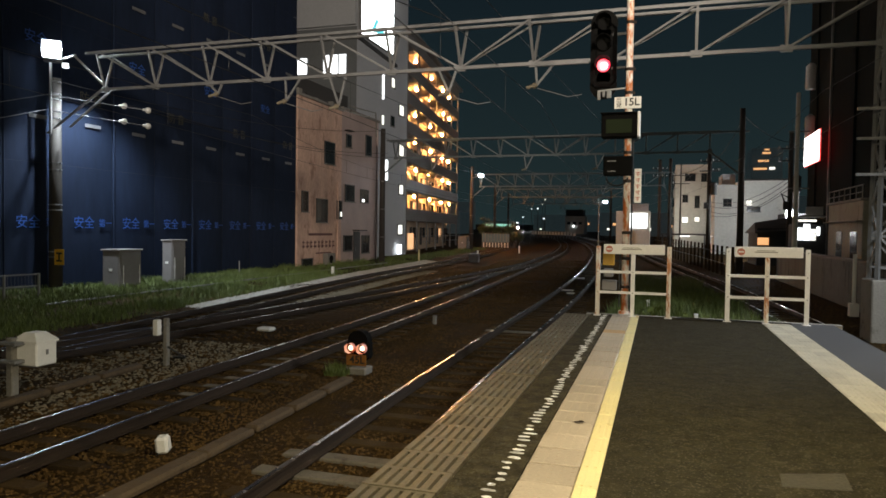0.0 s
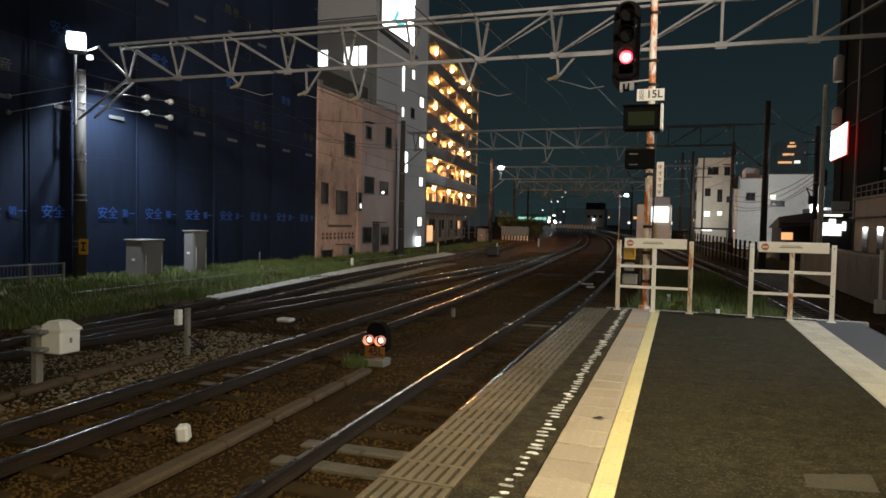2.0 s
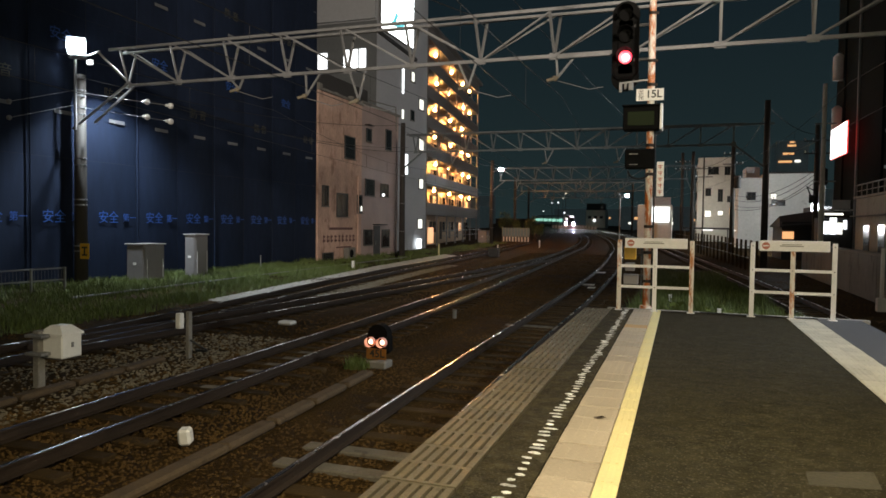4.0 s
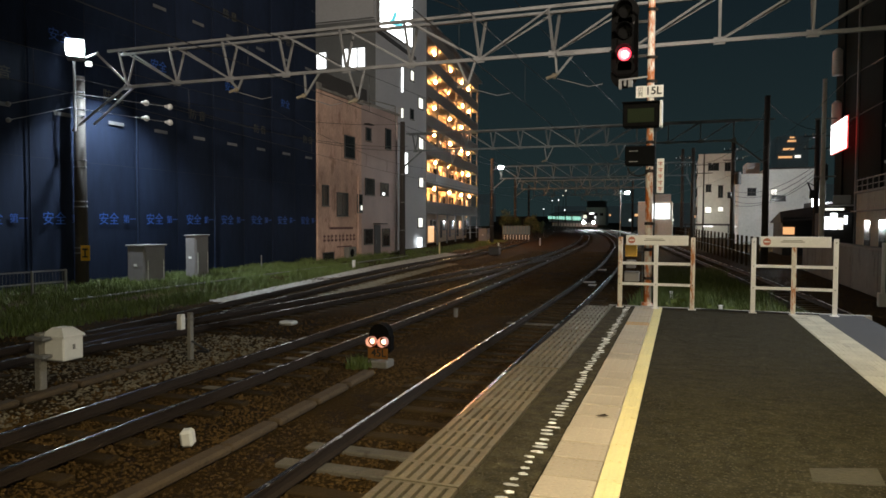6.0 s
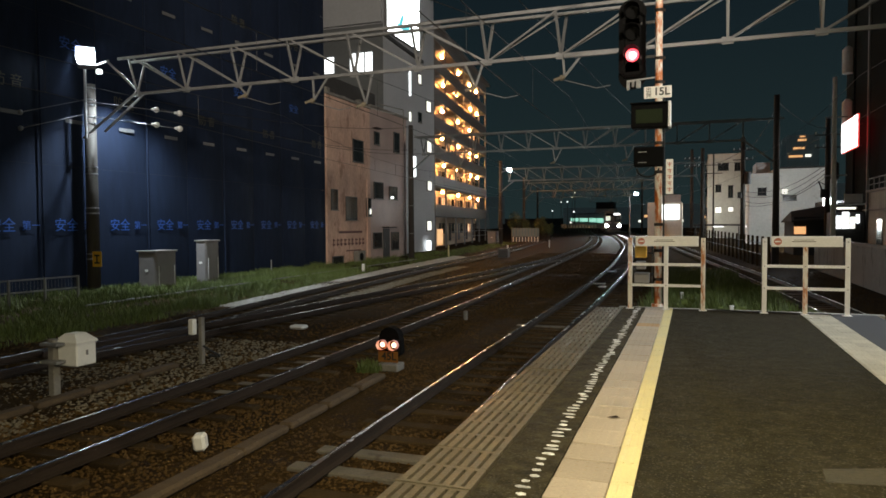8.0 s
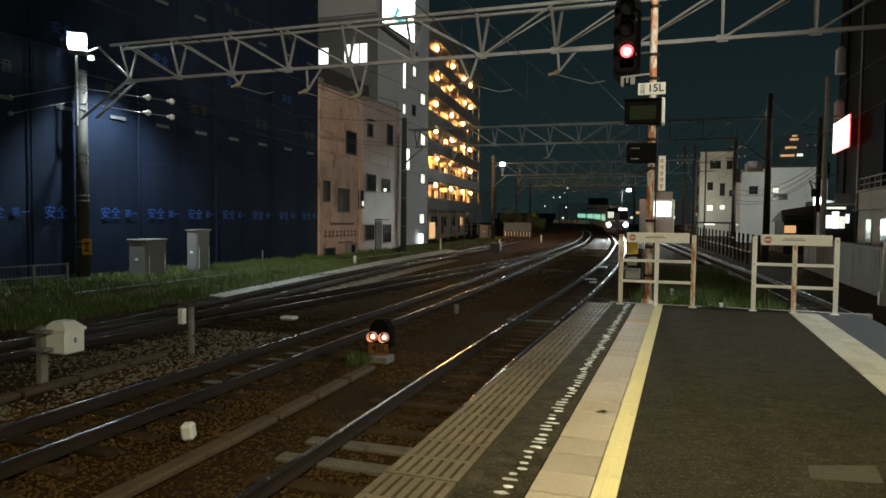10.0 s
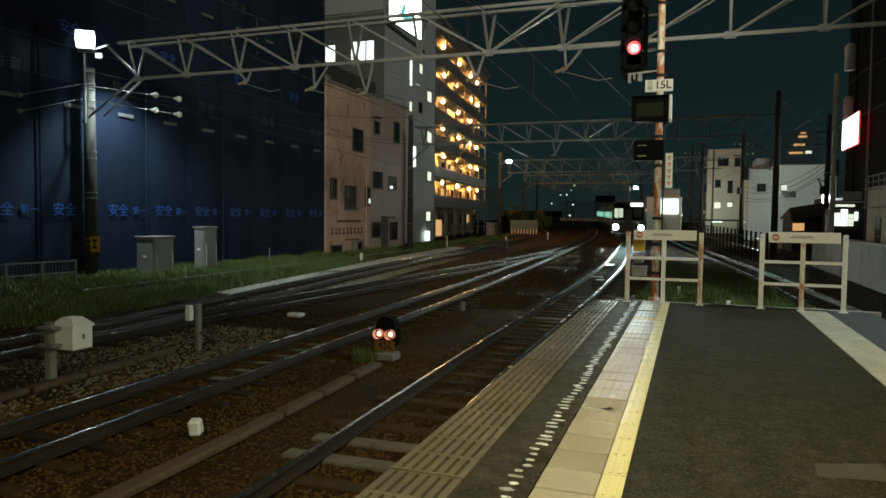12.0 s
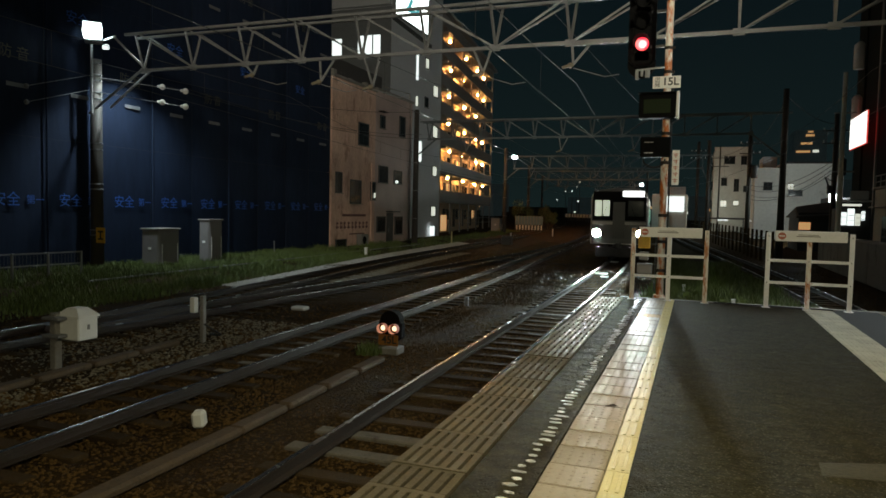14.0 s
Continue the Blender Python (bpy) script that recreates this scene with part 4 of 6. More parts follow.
part("south_panel", Build().box((TX - 2.8, TY0 - 0.06, 8.2), (5.55, 0.1, 19.4), 0.01), TOWER_DARK, tw, "dark grey wall panels")
part("south_board", Build().box((TX - 2.8, TY0 - 0.2, 20.6), (5.5, 0.3, 5.2), 0.02), TOWER_GREY, tw, "pale blank board")
bb = part("billboard", Build().box((TX + 0.12, 54.4, 20.0), (0.24, 7.0, 5.4), 0.02), STEEL, tw)
part("face", Build().box((TX + 0.26, 54.4, 20.0), (0.04, 6.8, 5.2), 0), G_BOARD, bb, "glowing white billboard face")
part("logo", Build().bar((TX + 0.29, 52.9, 18.3), (TX + 0.29, 55.6, 18.5), 0.03, 0.35).bar((TX + 0.29, 53.2, 18.2), (TX + 0.29, 54.1, 19.4), 0.03, 0.5).bar((TX + 0.29, 54.9, 18.2), (TX + 0.29, 55.6, 19.2), 0.03, 0.4), G_TEAL, bb, "teal shape on the billboard")
for i in range(4):
    ly = 54.0 + i * 1.5
    part("billboard_lamp", Build().rod((TX + 0.1, ly, 22.9), (TX + 1.3, ly, 22.7), 0.04).box((TX + 1.4, ly, 22.6), (0.4, 0.5, 0.16), 0.03), G_WHITE, tw)
part("ledge", Build().bar((TX + 0.1, 50.8, 17.0), (TX + 0.1, 59.0, 16.6), 0.25), DARK_STEEL, tw)
for a, b, c, d in ((60.0, 61.2, 12.3, 13.3), (60.1, 61.3, 8.5, 9.6), (60.2, 61.3, 4.9, 5.8), (60.0, 61.2, 1.1, 2.0), (58.0, 58.8, 14.5, 15.4)):
    window_on_east(tw, TX, a, b, c, d, G_WINDOW)
window_on_east(tw, TX, 58.0, 58.8, 11.0, 11.9, WINDOW)
part("light_strip", Build().box((TX + 0.05, 56.1, 14.2), (0.1, 0.25, 2.3), 0.02), G_WHITE, tw)
part("light_strip", Build().box((TX + 0.05, 56.1, 11.2), (0.1, 0.25, 0.8), 0.02), G_WINDOW, tw)
part("south_window", Build().box((TX - 4.9, TY0 - 0.13, 14.9), (0.85, 0.06, 1.3), 0.01), G_WHITE, tw)
sw = part("south_window", Build().box((TX - 1.95, TY0 - 0.13, 14.8), (2.0, 0.06, 1.75), 0.01), G_WHITE, tw)
part("window_bar", Build().box((TX - 2.35, TY0 - 0.18, 14.8), (0.1, 0.05, 1.75), 0).box((TX - 1.6, TY0 - 0.18, 14.8), (0.1, 0.05, 1.75), 0), DARK_STEEL, sw)
part("wall_sign", Build().box((-21.8, 53.0, 6.5), (0.2, 0.3, 1.7), 0.05), G_WHITE, tw, "narrow glowing wall sign")
part("low_sign", Build().box((TX + 0.3, 59.8, -0.3), (0.1, 1.0, 0.9), 0.02), G_WHITE, tw)

# apartment block with warm lit access balconies, built along its own axis
ap = thing("apartment_block", "seven-storey apartment block with warm lit open balconies", "building", pose(-23.6, 62.4, 0, 0, 0, 6.6))
AL, FH = 29.2, 2.86
part("wall", Build().box((-5.0, AL / 2, 9.5), (7.0, AL, 22.0), 0), APT_WALL, ap)
part("stair_wall", Build().box((-0.85, 0.15, 9.7), (1.7, 0.3, 22.4), 0.02), APT_SLAB, ap)
part("roof", Build().box((-4.0, AL / 2, 20.9), (9.2, AL + 0.6, 0.35), 0.03), APT_SLAB, ap)
for k in range(8):
    z = -0.2 + k * FH
    if k:
        part("balcony_slab", Build().box((-0.75, AL / 2, z - 0.1), (1.7, AL, 0.2), 0.01), APT_SLAB, ap)
    if 0 < k < 8:
        part("parapet", Build().box((0.03, AL / 2, z + 0.46), (0.12, AL, 1.1), 0.01), TOWER_GREY if k == 2 else APT_SLAB, ap)
    if k > 6:
        continue
    if k:
        for ly in ((6.4, 14.6, 21.5, 26.0), (6.4, 14.2, 21.3, 27.2), (7.0, 13.0, 22.2, 26.4))[k % 3]:
            lb = part("balcony_lamp", Build().ball((-0.7, ly, z + FH - 0.42), 0.125, 10), G_BALCONY, ap)
            part("lamp_base", Build().rod((-0.7, ly, z + FH - 0.28), (-0.7, ly, z + FH - 0.2), 0.1, 0.1, 10), STEEL, lb)
        for ly in (3.2, 11.0, 18.6):
            part("ceiling_beam", Build().box((-0.8, ly, z + FH - 0.3), (1.4, 0.25, 0.22), 0.01), APT_SLAB, ap)
    for i in range(6):
        y = 2.0 + i * 4.9
        d = part("door", Build().box((-1.46, y + 1.4, z + 1.02), (0.08, 0.95, 2.04), 0.01), OLD_POLE if (i + k) % 3 else APT_SLAB, ap)
        part("knob", Build().ball((-1.38, y + 1.05, z + 1.0), 0.05, 6), STEEL, d)
        wv = part("window", Build().box((-1.46, y + 3.0, z + 1.45), (0.08, 1.2, 1.1), 0.01), G_AMBER if (i * 5 + k * 3) % 4 == 0 else WINDOW, ap)
        part("frame", Build().box((-1.42, y + 3.0, z + 0.88), (0.1, 1.3, 0.06), 0).box((-1.42, y + 3.0, z + 2.02), (0.1, 1.3, 0.06), 0).box((-1.41, y + 3.0, z + 1.45), (0.08, 0.05, 1.1), 0), DARK_STEEL, wv)
for i in range(7):
    part("column", Build().box((-0.02, 0.2 + i * (AL - 0.4) / 6, 9.6), (0.16, 0.2, 22.4), 0.01), APT_SLAB, ap)
part("entrance_light", Build().box((0.05, 2.0, 0.4), (0.1, 2.2, 1.6), 0.02), G_AMBER, ap)
part("fence_rail", Build().bar((0.6, 5, 0.9), (0.6, AL, 0.9), 0.06).bar((0.6, 5, 0.3), (0.6, AL, 0.3), 0.05), STEEL, ap)

# right-hand side: retaining wall, dark office, white buildings
DARK_CONCRETE = mat("dark_stained_concrete", (0.15, 0.155, 0.145), 0.8, var=0.35, scale=0.8, fine=20, bump=0.3, second=(0.07, 0.07, 0.06), amount=0.45, stretch=(1, 1, 0.4))
rw = thing("retaining_wall", "stained grey concrete wall along the side track", "wall", kind="structure")
for i in range(9):
    part("panel", Build().box((6.75, 10.0 + i * 4.0, -0.22), (0.3, 3.97, 1.7), 0.02), DARK_CONCRETE, rw)
part("cap", Build().box((6.75, 26.0, 0.66), (0.42, 36.0, 0.1), 0.02), CONCRETE, rw)
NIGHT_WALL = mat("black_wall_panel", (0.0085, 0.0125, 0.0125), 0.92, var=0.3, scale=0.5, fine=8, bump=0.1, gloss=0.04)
dk = thing("dark_office_block", "tall dark office block with a red-edged glowing sign", "building")
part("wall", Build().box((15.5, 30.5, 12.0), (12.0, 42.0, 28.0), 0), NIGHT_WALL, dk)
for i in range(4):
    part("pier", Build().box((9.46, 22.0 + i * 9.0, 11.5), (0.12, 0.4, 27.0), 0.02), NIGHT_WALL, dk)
part("corner_strip", Build().box((9.45, 45.2, 9.0), (0.1, 0.25, 20.0), 0.02), TOWER_DARK, dk)
sg = part("lit_sign", Build().box((8.87, 46.9, 6.85), (0.07, 4.4, 1.9), 0.02), G_RED_EDGE, dk, "glowing white sign with red edge")
part("face", Build().box((8.82, 46.9, 6.85), (0.04, 4.28, 1.8), 0), G_SIGN, sg)
for bz in (6.2, 7.5):
    part("sign_bracket", Build().bar((8.9, 47.0, bz), (9.55, 47.0, bz), 0.08), DARK_STEEL, dk)
# Two transformer cans of a utility pole, set beside this block.
part("water_tank", Build().rod((9.2, 49.6, 11.0), (9.2, 49.6, 12.5), 0.32, 0.32, 14).rod((9.2, 49.6, 12.5), (9.2, 49.6, 12.7), 0.32, 0.12, 14), FAR_WALL, dk, "pale round transformer can")
part("water_tank", Build().rod((9.2, 49.6, 7.7), (9.2, 49.6, 9.2), 0.3, 0.3, 14).rod((9.2, 49.6, 9.2), (9.2, 49.6, 9.4), 0.3, 0.12, 14), FAR_WALL, dk, "pale round transformer can")
# low store, lit stall and pale pole on the street side of the wall
lowb = thing("low_store_room", "low pale store room with a roof railing", "building")
STORE = mat("stained_store_wall", (0.34, 0.32, 0.26), 0.8, var=0.3, scale=0.8, fine=14, bump=0.2, second=(0.2, 0.18, 0.14), amount=0.4, stretch=(1, 1, 0.4))
part("wall", Build().box((8.86, 36.4, 0.95), (1.1, 6.2, 4.3), 0.03), STORE, lowb)
part("roof_slab", Build().box((8.82, 36.4, 3.13), (1.25, 6.4, 0.12), 0.02), CONCRETE, lowb)
for i in range(7):
    part("rail_post", Build().rod((8.3, 33.4 + i, 3.15), (8.3, 33.4 + i, 3.75), 0.025), STEEL, lowb)
part("hand_rail", Build().rod((8.3, 33.3, 3.75), (8.3, 39.5, 3.75), 0.03).rod((8.3, 33.3, 3.45), (8.3, 39.5, 3.45), 0.02), STEEL, lowb)
for wy in (34.6, 37.2):
    part("window", Build().box((8.3, wy, 1.1), (0.05, 1.0, 1.3), 0.01), WINDOW, lowb)
part("eave", Build().box((8.2, 36.4, 2.2), (0.3, 6.2, 0.06), 0.01), CONCRETE, lowb)
stall = thing("lit_street_stall", "small stall with a glowing white front and awning", "shop")
part("body", Build().box((8.35, 45.2, 0.5), (1.6, 2.0, 3.4), 0.03), FAR_DARK, stall)
for cx, cw, cz, ch, cm in ((7.82, 0.3, 1.62, 0.72, G_WHITE), (8.18, 0.34, 1.72, 0.94, G_WHITE), (8.52, 0.26, 1.58, 0.66, G_WINDOW), (8.78, 0.18, 1.8, 0.5, G_WHITE)):
    case = part("lit_case", Build().box((cx, 44.15, cz), (cw, 0.08, ch), 0.02), cm, stall, "glowing white display case")
    part("shelf_bar", Build().box((cx, 44.09, cz + 0.1), (cw, 0.04, 0.035), 0), DARK_STEEL, case)
    part("shelf_bar", Build().box((cx, 44.09, cz - 0.18), (cw, 0.04, 0.03), 0), DARK_STEEL, case)
part("lit_strip", Build().box((8.2, 44.12, 2.4), (0.95, 0.06, 0.12), 0.01), G_WINDOW, stall)
part("awning", Build().box((8.3, 43.95, 2.62), (1.5, 0.6, 0.08), 0.02), TOWER_GREY, stall)
part("panel", Build().box((8.55, 44.15, 2.95), (0.9, 0.08, 0.5), 0.02), TOWER_GREY, stall)
palep = thing("pale_utility_pole", "slim pale concrete pole with short crossarms", "utility pole")
part("shaft", Build().rod((7.36, 43.0, -1.1), (7.36, 43.0, 9.6), 0.15, 0.11, 12), FAR_WALL, palep)
for cz in (4.2, 7.4):
    part("crossarm", Build().bar((6.9, 43.0, cz), (8.0, 43.0, cz), 0.07), STEEL, palep)
part("cable_bundle", Build().tube([(7.2, 42.9, 4.1), (6.9, 42.8, 3.7), (6.6, 42.9, 3.9), (6.8, 43.0, 3.4)], 0.05), CABLE, palep)

# ---- things in the yard ----


def relay_box():
    t = thing("relay_box", "white enamelled relay box with hipped lid on a concrete post", "relay box")
    part("post", Build().box((-9.5, 8.02, -0.68), (0.13, 0.13, 0.95), 0.015), CONCRETE, t)
    b = part("box", Build().box((-9.28, 8.235, -0.445), (0.46, 0.38, 0.39), 0.02), WHITE_BOX, t)
    x0, x1, y0, y1, z, h = -9.53, -9.03, 8.03, 8.44, -0.25, 0.12
    lid = Build().add([(x0, y0, z - 0.03), (x1, y0, z - 0.03), (x1, y1, z - 0.03), (x0, y1, z - 0.03), (x0, y0, z), (x1, y0, z), (x1, y1, z), (x0, y1, z), (x0 + 0.15, y0 + 0.1, z + h), (x1 - 0.15, y0 + 0.1, z + h), (x1 - 0.15, y1 - 0.1, z + h), (x0 + 0.15, y1 - 0.1, z + h)],
                      [(0, 3, 2, 1), (0, 1, 5, 4), (1, 2, 6, 5), (2, 3, 7, 6), (3, 0, 4, 7), (4, 5, 9, 8), (5, 6, 10, 9), (6, 7, 11, 10), (7, 4, 8, 11), (8, 9, 10, 11)])
    part("lid", lid, WHITE_BOX, t)
    for z in (-0.28, -0.56):
        part("strap", Build().box((-9.45, 8.0, z), (0.34, 0.26, 0.05), 0.006).box((-9.5, 7.88, z), (0.24, 0.04, 0.03), 0.004), STEEL, t)
    part("latch", Build().box((-9.045, 8.235, -0.43), (0.02, 0.04, 0.08), 0.003), STEEL, b)
    return t


relay_box()
mp = thing("marker_post", "concrete post with a small white terminal box", "post")
part("post", Build().box((-8.98, 10.86, -0.69), (0.085, 0.1, 0.96), 0.012), CONCRETE, mp)
part("terminal_box", Build().box((-9.08, 10.72, -0.38), (0.12, 0.12, 0.3), 0.015), WHITE_BOX, mp)
pts = [(-8.9 + 0.25 * math.sin(i * 0.5), 10.8 + i * 0.05, -1.05 + 0.3 * math.exp(-i * 0.35)) for i in range(12)]
cbw = Build().tube(pts, 0.02, 6)
part("cable", cbw, RUBBER, mp)
ms = thing("marker_stone", "small white painted marker stone on the gravel", "marker")
part("block", Build().box((-5.46, 6.55, -0.99), (0.15, 0.15, 0.2), 0.03, pose(0, 0, 0, 6, -5, 20).to_3x3()), WHITE_BOX, ms)


def shunt_signal(x, y):
    t = thing("shunting_signal", "low shunting signal with two lit orange lenses", "signal", pose(x, y, 0))
    part("base", Build().box((0, 0.08, -1.06), (0.42, 0.34, 0.14), 0.02), CONCRETE, t)
    part("casing", Build().box((0.0, 0.12, -0.68), (0.46, 0.24, 0.36), 0.05).rod((0, 0.02, -0.52), (0, 0.23, -0.52), 0.2, 0.2, 18), BLACK, t)
    for k in (-1, 1):
        # Hood emits faintly to stand in for lens light and its orange halo.
        h = part("hood", Build().rod((k * 0.115, 0.0, -0.64), (k * 0.115, -0.12, -0.64), 0.09, 0.09, 16, False), G_ORANGE_RIM, t, "hood given an orange glow for the lens light")
        part("lens", Build().rod((k * 0.115, -0.015, -0.64), (k * 0.115, -0.03, -0.64), 0.047, 0.044, 16), G_ORANGE, h, "bright warm lens")
    p = part("number_plate", Build().box((0.0, -0.03, -0.86), (0.4, 0.012, 0.2), 0.004), DULL_PLATE, t, "dull orange plate with black lettering")
    writing("lettering", "45L", 0.2, INK, p, pose(0.02, -0.038, -0.855) @ FACE_SOUTH, "black lettering", heavy=0.004)
    return t


shunt_signal(-5.25, 11.45)


def cabinet(x, y, w, d, h, z, label, plinth=0.08):
    t = thing("equipment_cabinet", label, "cabinet", pose(x, y, z), group="trackside cabinets")
    part("body", Build().box((-w / 2, d / 2, h / 2), (w, d, h), 0.02), CAB_GREY, t)
    part("lid", Build().box((-w / 2, d / 2, h + 0.03), (w + 0.12, d + 0.12, 0.07), 0.02), CAB_GREY, t)
    dr = part("door", Build().box((0.012, d / 2, h / 2), (0.03, d * 0.9, h * 0.9), 0.008), CAB_GREY, t)
    part("handle", Build().box((0.04, d * 0.18, h * 0.55), (0.03, 0.04, 0.18), 0.006), STEEL, dr)
    for k in (0.15, 0.5, 0.85):
        part("hinge", Build().box((0.035, d * 0.92, h * k), (0.03, 0.06, 0.05), 0.005), STEEL, dr)
    fd = part("door", Build().box((-w / 2, -0.012, h / 2), (w * 0.88, 0.03, h * 0.9), 0.008), CAB_GREY, t)
    for k in (0.2, 0.8):
        part("hinge", Build().box((-w * 0.9, -0.035, h * k), (0.06, 0.03, 0.05), 0.005), STEEL, fd)
    part("plate", Build().box((-w / 2, -0.034, h * 0.5), (0.16, 0.012, 0.1), 0.003), WHITE_PLATE, fd)
    for k in (0.12, 0.88):
        bar = part("lock_bar", Build().rod((0.05, d * k, h * 0.12), (0.05, d * k, h * 0.62), 0.012, 0.012, 6), WHITE_PLATE, dr)
        part("bolt", Build().ball((0.05, d * k, h * 0.4), 0.03, 6), WHITE_PLATE, bar)
    return t


cabinet(-20.2, 21.75, 0.86, 1.15, 1.5, -0.95, "grey steel equipment cabinet with flat lid in the grass")
cabinet(-19.85, 24.35, 0.52, 0.85, 1.85, -0.93, "tall pale steel equipment cabinet in the grass")
yp = thing("pole_plate", "yellow plate with black T-shaped mark strapped to the pole", "sign")
part("plate", Build().box((-21.08, GY - 0.28, 0.36), (0.44, 0.012, 0.58), 0.01), YELLOW_PLATE, yp)
part("mark", Build().box((-21.08, GY - 0.289, 0.5), (0.26, 0.006, 0.07), 0).box((-21.08, GY - 0.289, 0.36), (0.07, 0.006, 0.25), 0).box((-21.08, GY - 0.289, 0.22), (0.26, 0.006, 0.06), 0), INK, yp)
part("strap", Build().box((-21.3, GY - 0.25, 0.36), (0.3, 0.04, 0.04), 0), STEEL, yp)
lf = thing("low_fence", "low weathered steel fence in the grass beside the pole", "fence")
for i in range(7):
    part("post", Build().box((-19.35 - i * 0.12, 17.3 - i * 1.15, -0.5), (0.07, 0.07, 0.92), 0.006), STEEL, lf)
for z in (-0.07, -0.45):
    part("rail", Build().bar((-19.35, 17.3, z), (-20.1, 10.4, z), 0.045), STEEL, lf)
mesh_lines = Build()
for i in range(60):
    u = i / 60
    mesh_lines.rod((-19.35 - 0.75 * u, 17.3 - 6.9 * u, -0.9), (-19.35 - 0.75 * u, 17.3 - 6.9 * u, -0.1), 0.004, None, 4, False)
tagged(part("wire_mesh", mesh_lines, STEEL, lf), kind="stuff")
br = thing("bank_rail", "thin pipe rail along the foot of the grassy bank", "rail")
part("pipe", Build().rod((-17.6, 16.0, -0.86), (-18.4, 45.0, -0.82), 0.03), STEEL, br)
for i in range(12):
    part("support", Build().box((-17.65 - i * 0.066, 17.5 + i * 2.4, -0.96), (0.04, 0.04, 0.24), 0), STEEL, br)


def peg(x, y, h, r, material, label, z=None):
    z = ground_z(x, y) if z is None else z
    t = thing("marker_peg", label, "marker", pose(x, y, z), group="small marker pegs")
    part("shaft", Build().box((0, 0, h / 2), (r * 2, r * 2, h), r * 0.3), material, t)
    part("cap", Build().box((0, 0, h + 0.01), (r * 2.3, r * 2.3, 0.03), 0.008), material, t)


peg(-17.2, 34.2, 0.42, 0.07, WHITE_BOX, "short white marker peg beside the outer track")
peg(-17.9, 50.4, 0.9, 0.05, YELLOW, "yellowish marker post beside the outer track")
peg(-20.9, 30.8, 0.7, 0.025, STEEL, "thin steel peg on the grassy bank")
peg(-6.0, 18.3, 0.24, 0.05, CONCRETE, "tiny concrete peg between the tracks")
peg(-15.9, 61.0, 0.7, 0.06, WHITE_BOX, "distant white marker peg")
peg(-14.6, 74.0, 0.8, 0.06, WHITE_BOX, "distant white marker peg")
wp = thing("white_slab", "small white slab lying on the gravel", "slab")
part("slab", Build().box((-9.6, 15.35, -1.06), (0.42, 0.3, 0.1), 0.04), WHITE_BOX, wp)
db = thing("point_machine", "dark metal point machine box beside the track", "point machine")
part("case", Build().box((-14.3, 53.7, -0.72), (0.8, 0.8, 0.66), 0.06), DARK_STEEL, db)
part("lid", Build().box((-14.3, 53.7, -0.36), (0.86, 0.86, 0.06), 0.02), DARK_STEEL, db)
cabinet(-21.7, 78.0, 1.1, 1.0, 1.45, -0.62, "distant white equipment cabinet near the apartments")
bf = thing("blue_fence", "distant bluish panel fence along the line", "fence")
BLUE_PANEL = mat("blue_fence_paint", (0.1, 0.155, 0.2), 0.6, var=0.2, scale=2, fine=20, bump=0.1)
for i in range(9):
    part("panel", Build().box((-21.65 + i * 0.4, 86.0, 0.62), (0.37, 0.05, 1.1), 0.01), BLUE_PANEL, bf)
    part("post", Build().box((-21.85 + i * 0.4, 86.0, 0.3), (0.05, 0.07, 1.9), 0.005), STEEL, bf)
    part("picket", Build().box((-21.65 + i * 0.4, 86.0, -0.28), (0.12, 0.04, 0.62), 0.005), WHITE_BOX, bf)

LEAF = mat("dark_bush_leaf", (0.035, 0.055, 0.02), 0.55, var=0.5, scale=1.5, fine=12, bump=0.1)


def bush(x, y, r, h, seed, label):
    """A ragged bush: several woody stems and a loose crown of small leaves in uneven clumps."""
    rs = np.random.RandomState(seed)
    t = thing("bush", label, "bush", pose(x, y, ground_z(x, y)), group="bushes beside the line")
    stems = Build()
    clumps = []
    for _ in range(9):
        a, q = rs.uniform(0, 6.28), rs.uniform(0.2, 1.0)
        top = (math.cos(a) * r * 0.8 * q, math.sin(a) * r * 0.8 * q, h * rs.uniform(0.45, 0.9))
        stems.rod((top[0] * 0.15, top[1] * 0.15, 0), top, 0.05, 0.015, 5)
        clumps.append((top, rs.uniform(0.3, 0.5) * r))
    part("stems", stems, RAIL_SIDE, t)
    vs, fs = [], []
    for c, cr in clumps:
        for _ in range(130):
            d = rs.normal(0, 1, 3)
            p = np.array(c) + d / np.linalg.norm(d) * cr * rs.uniform(0.4, 1.05)
            u, w = rs.normal(0, 1, 3), rs.normal(0, 1, 3)
            u, w = u / np.linalg.norm(u) * 0.11, w / np.linalg.norm(w) * 0.06
            k = len(vs)
            vs += [tuple(p - u), tuple(p + w), tuple(p + u), tuple(p - w)]
            fs.append((k, k + 1, k + 2, k + 3))
    part("crown", Build().add(vs, fs), LEAF, t)


bush(-17.6, 87.6, 1.1, 2.6, 1, "dark ragged bush beside the blue fence")
bush(-19.4, 92.5, 1.6, 3.4, 2, "dark ragged bush behind the blue fence")
bush(-22.6, 93.5, 1.9, 3.8, 3, "tall dark bush behind the blue fence")


BALLAST_BROWN = mat("brown_stained_concrete", (0.085, 0.058, 0.032), 0.8, var=0.35, scale=3, fine=30, bump=0.4, second=(0.05, 0.032, 0.017), amount=0.4)


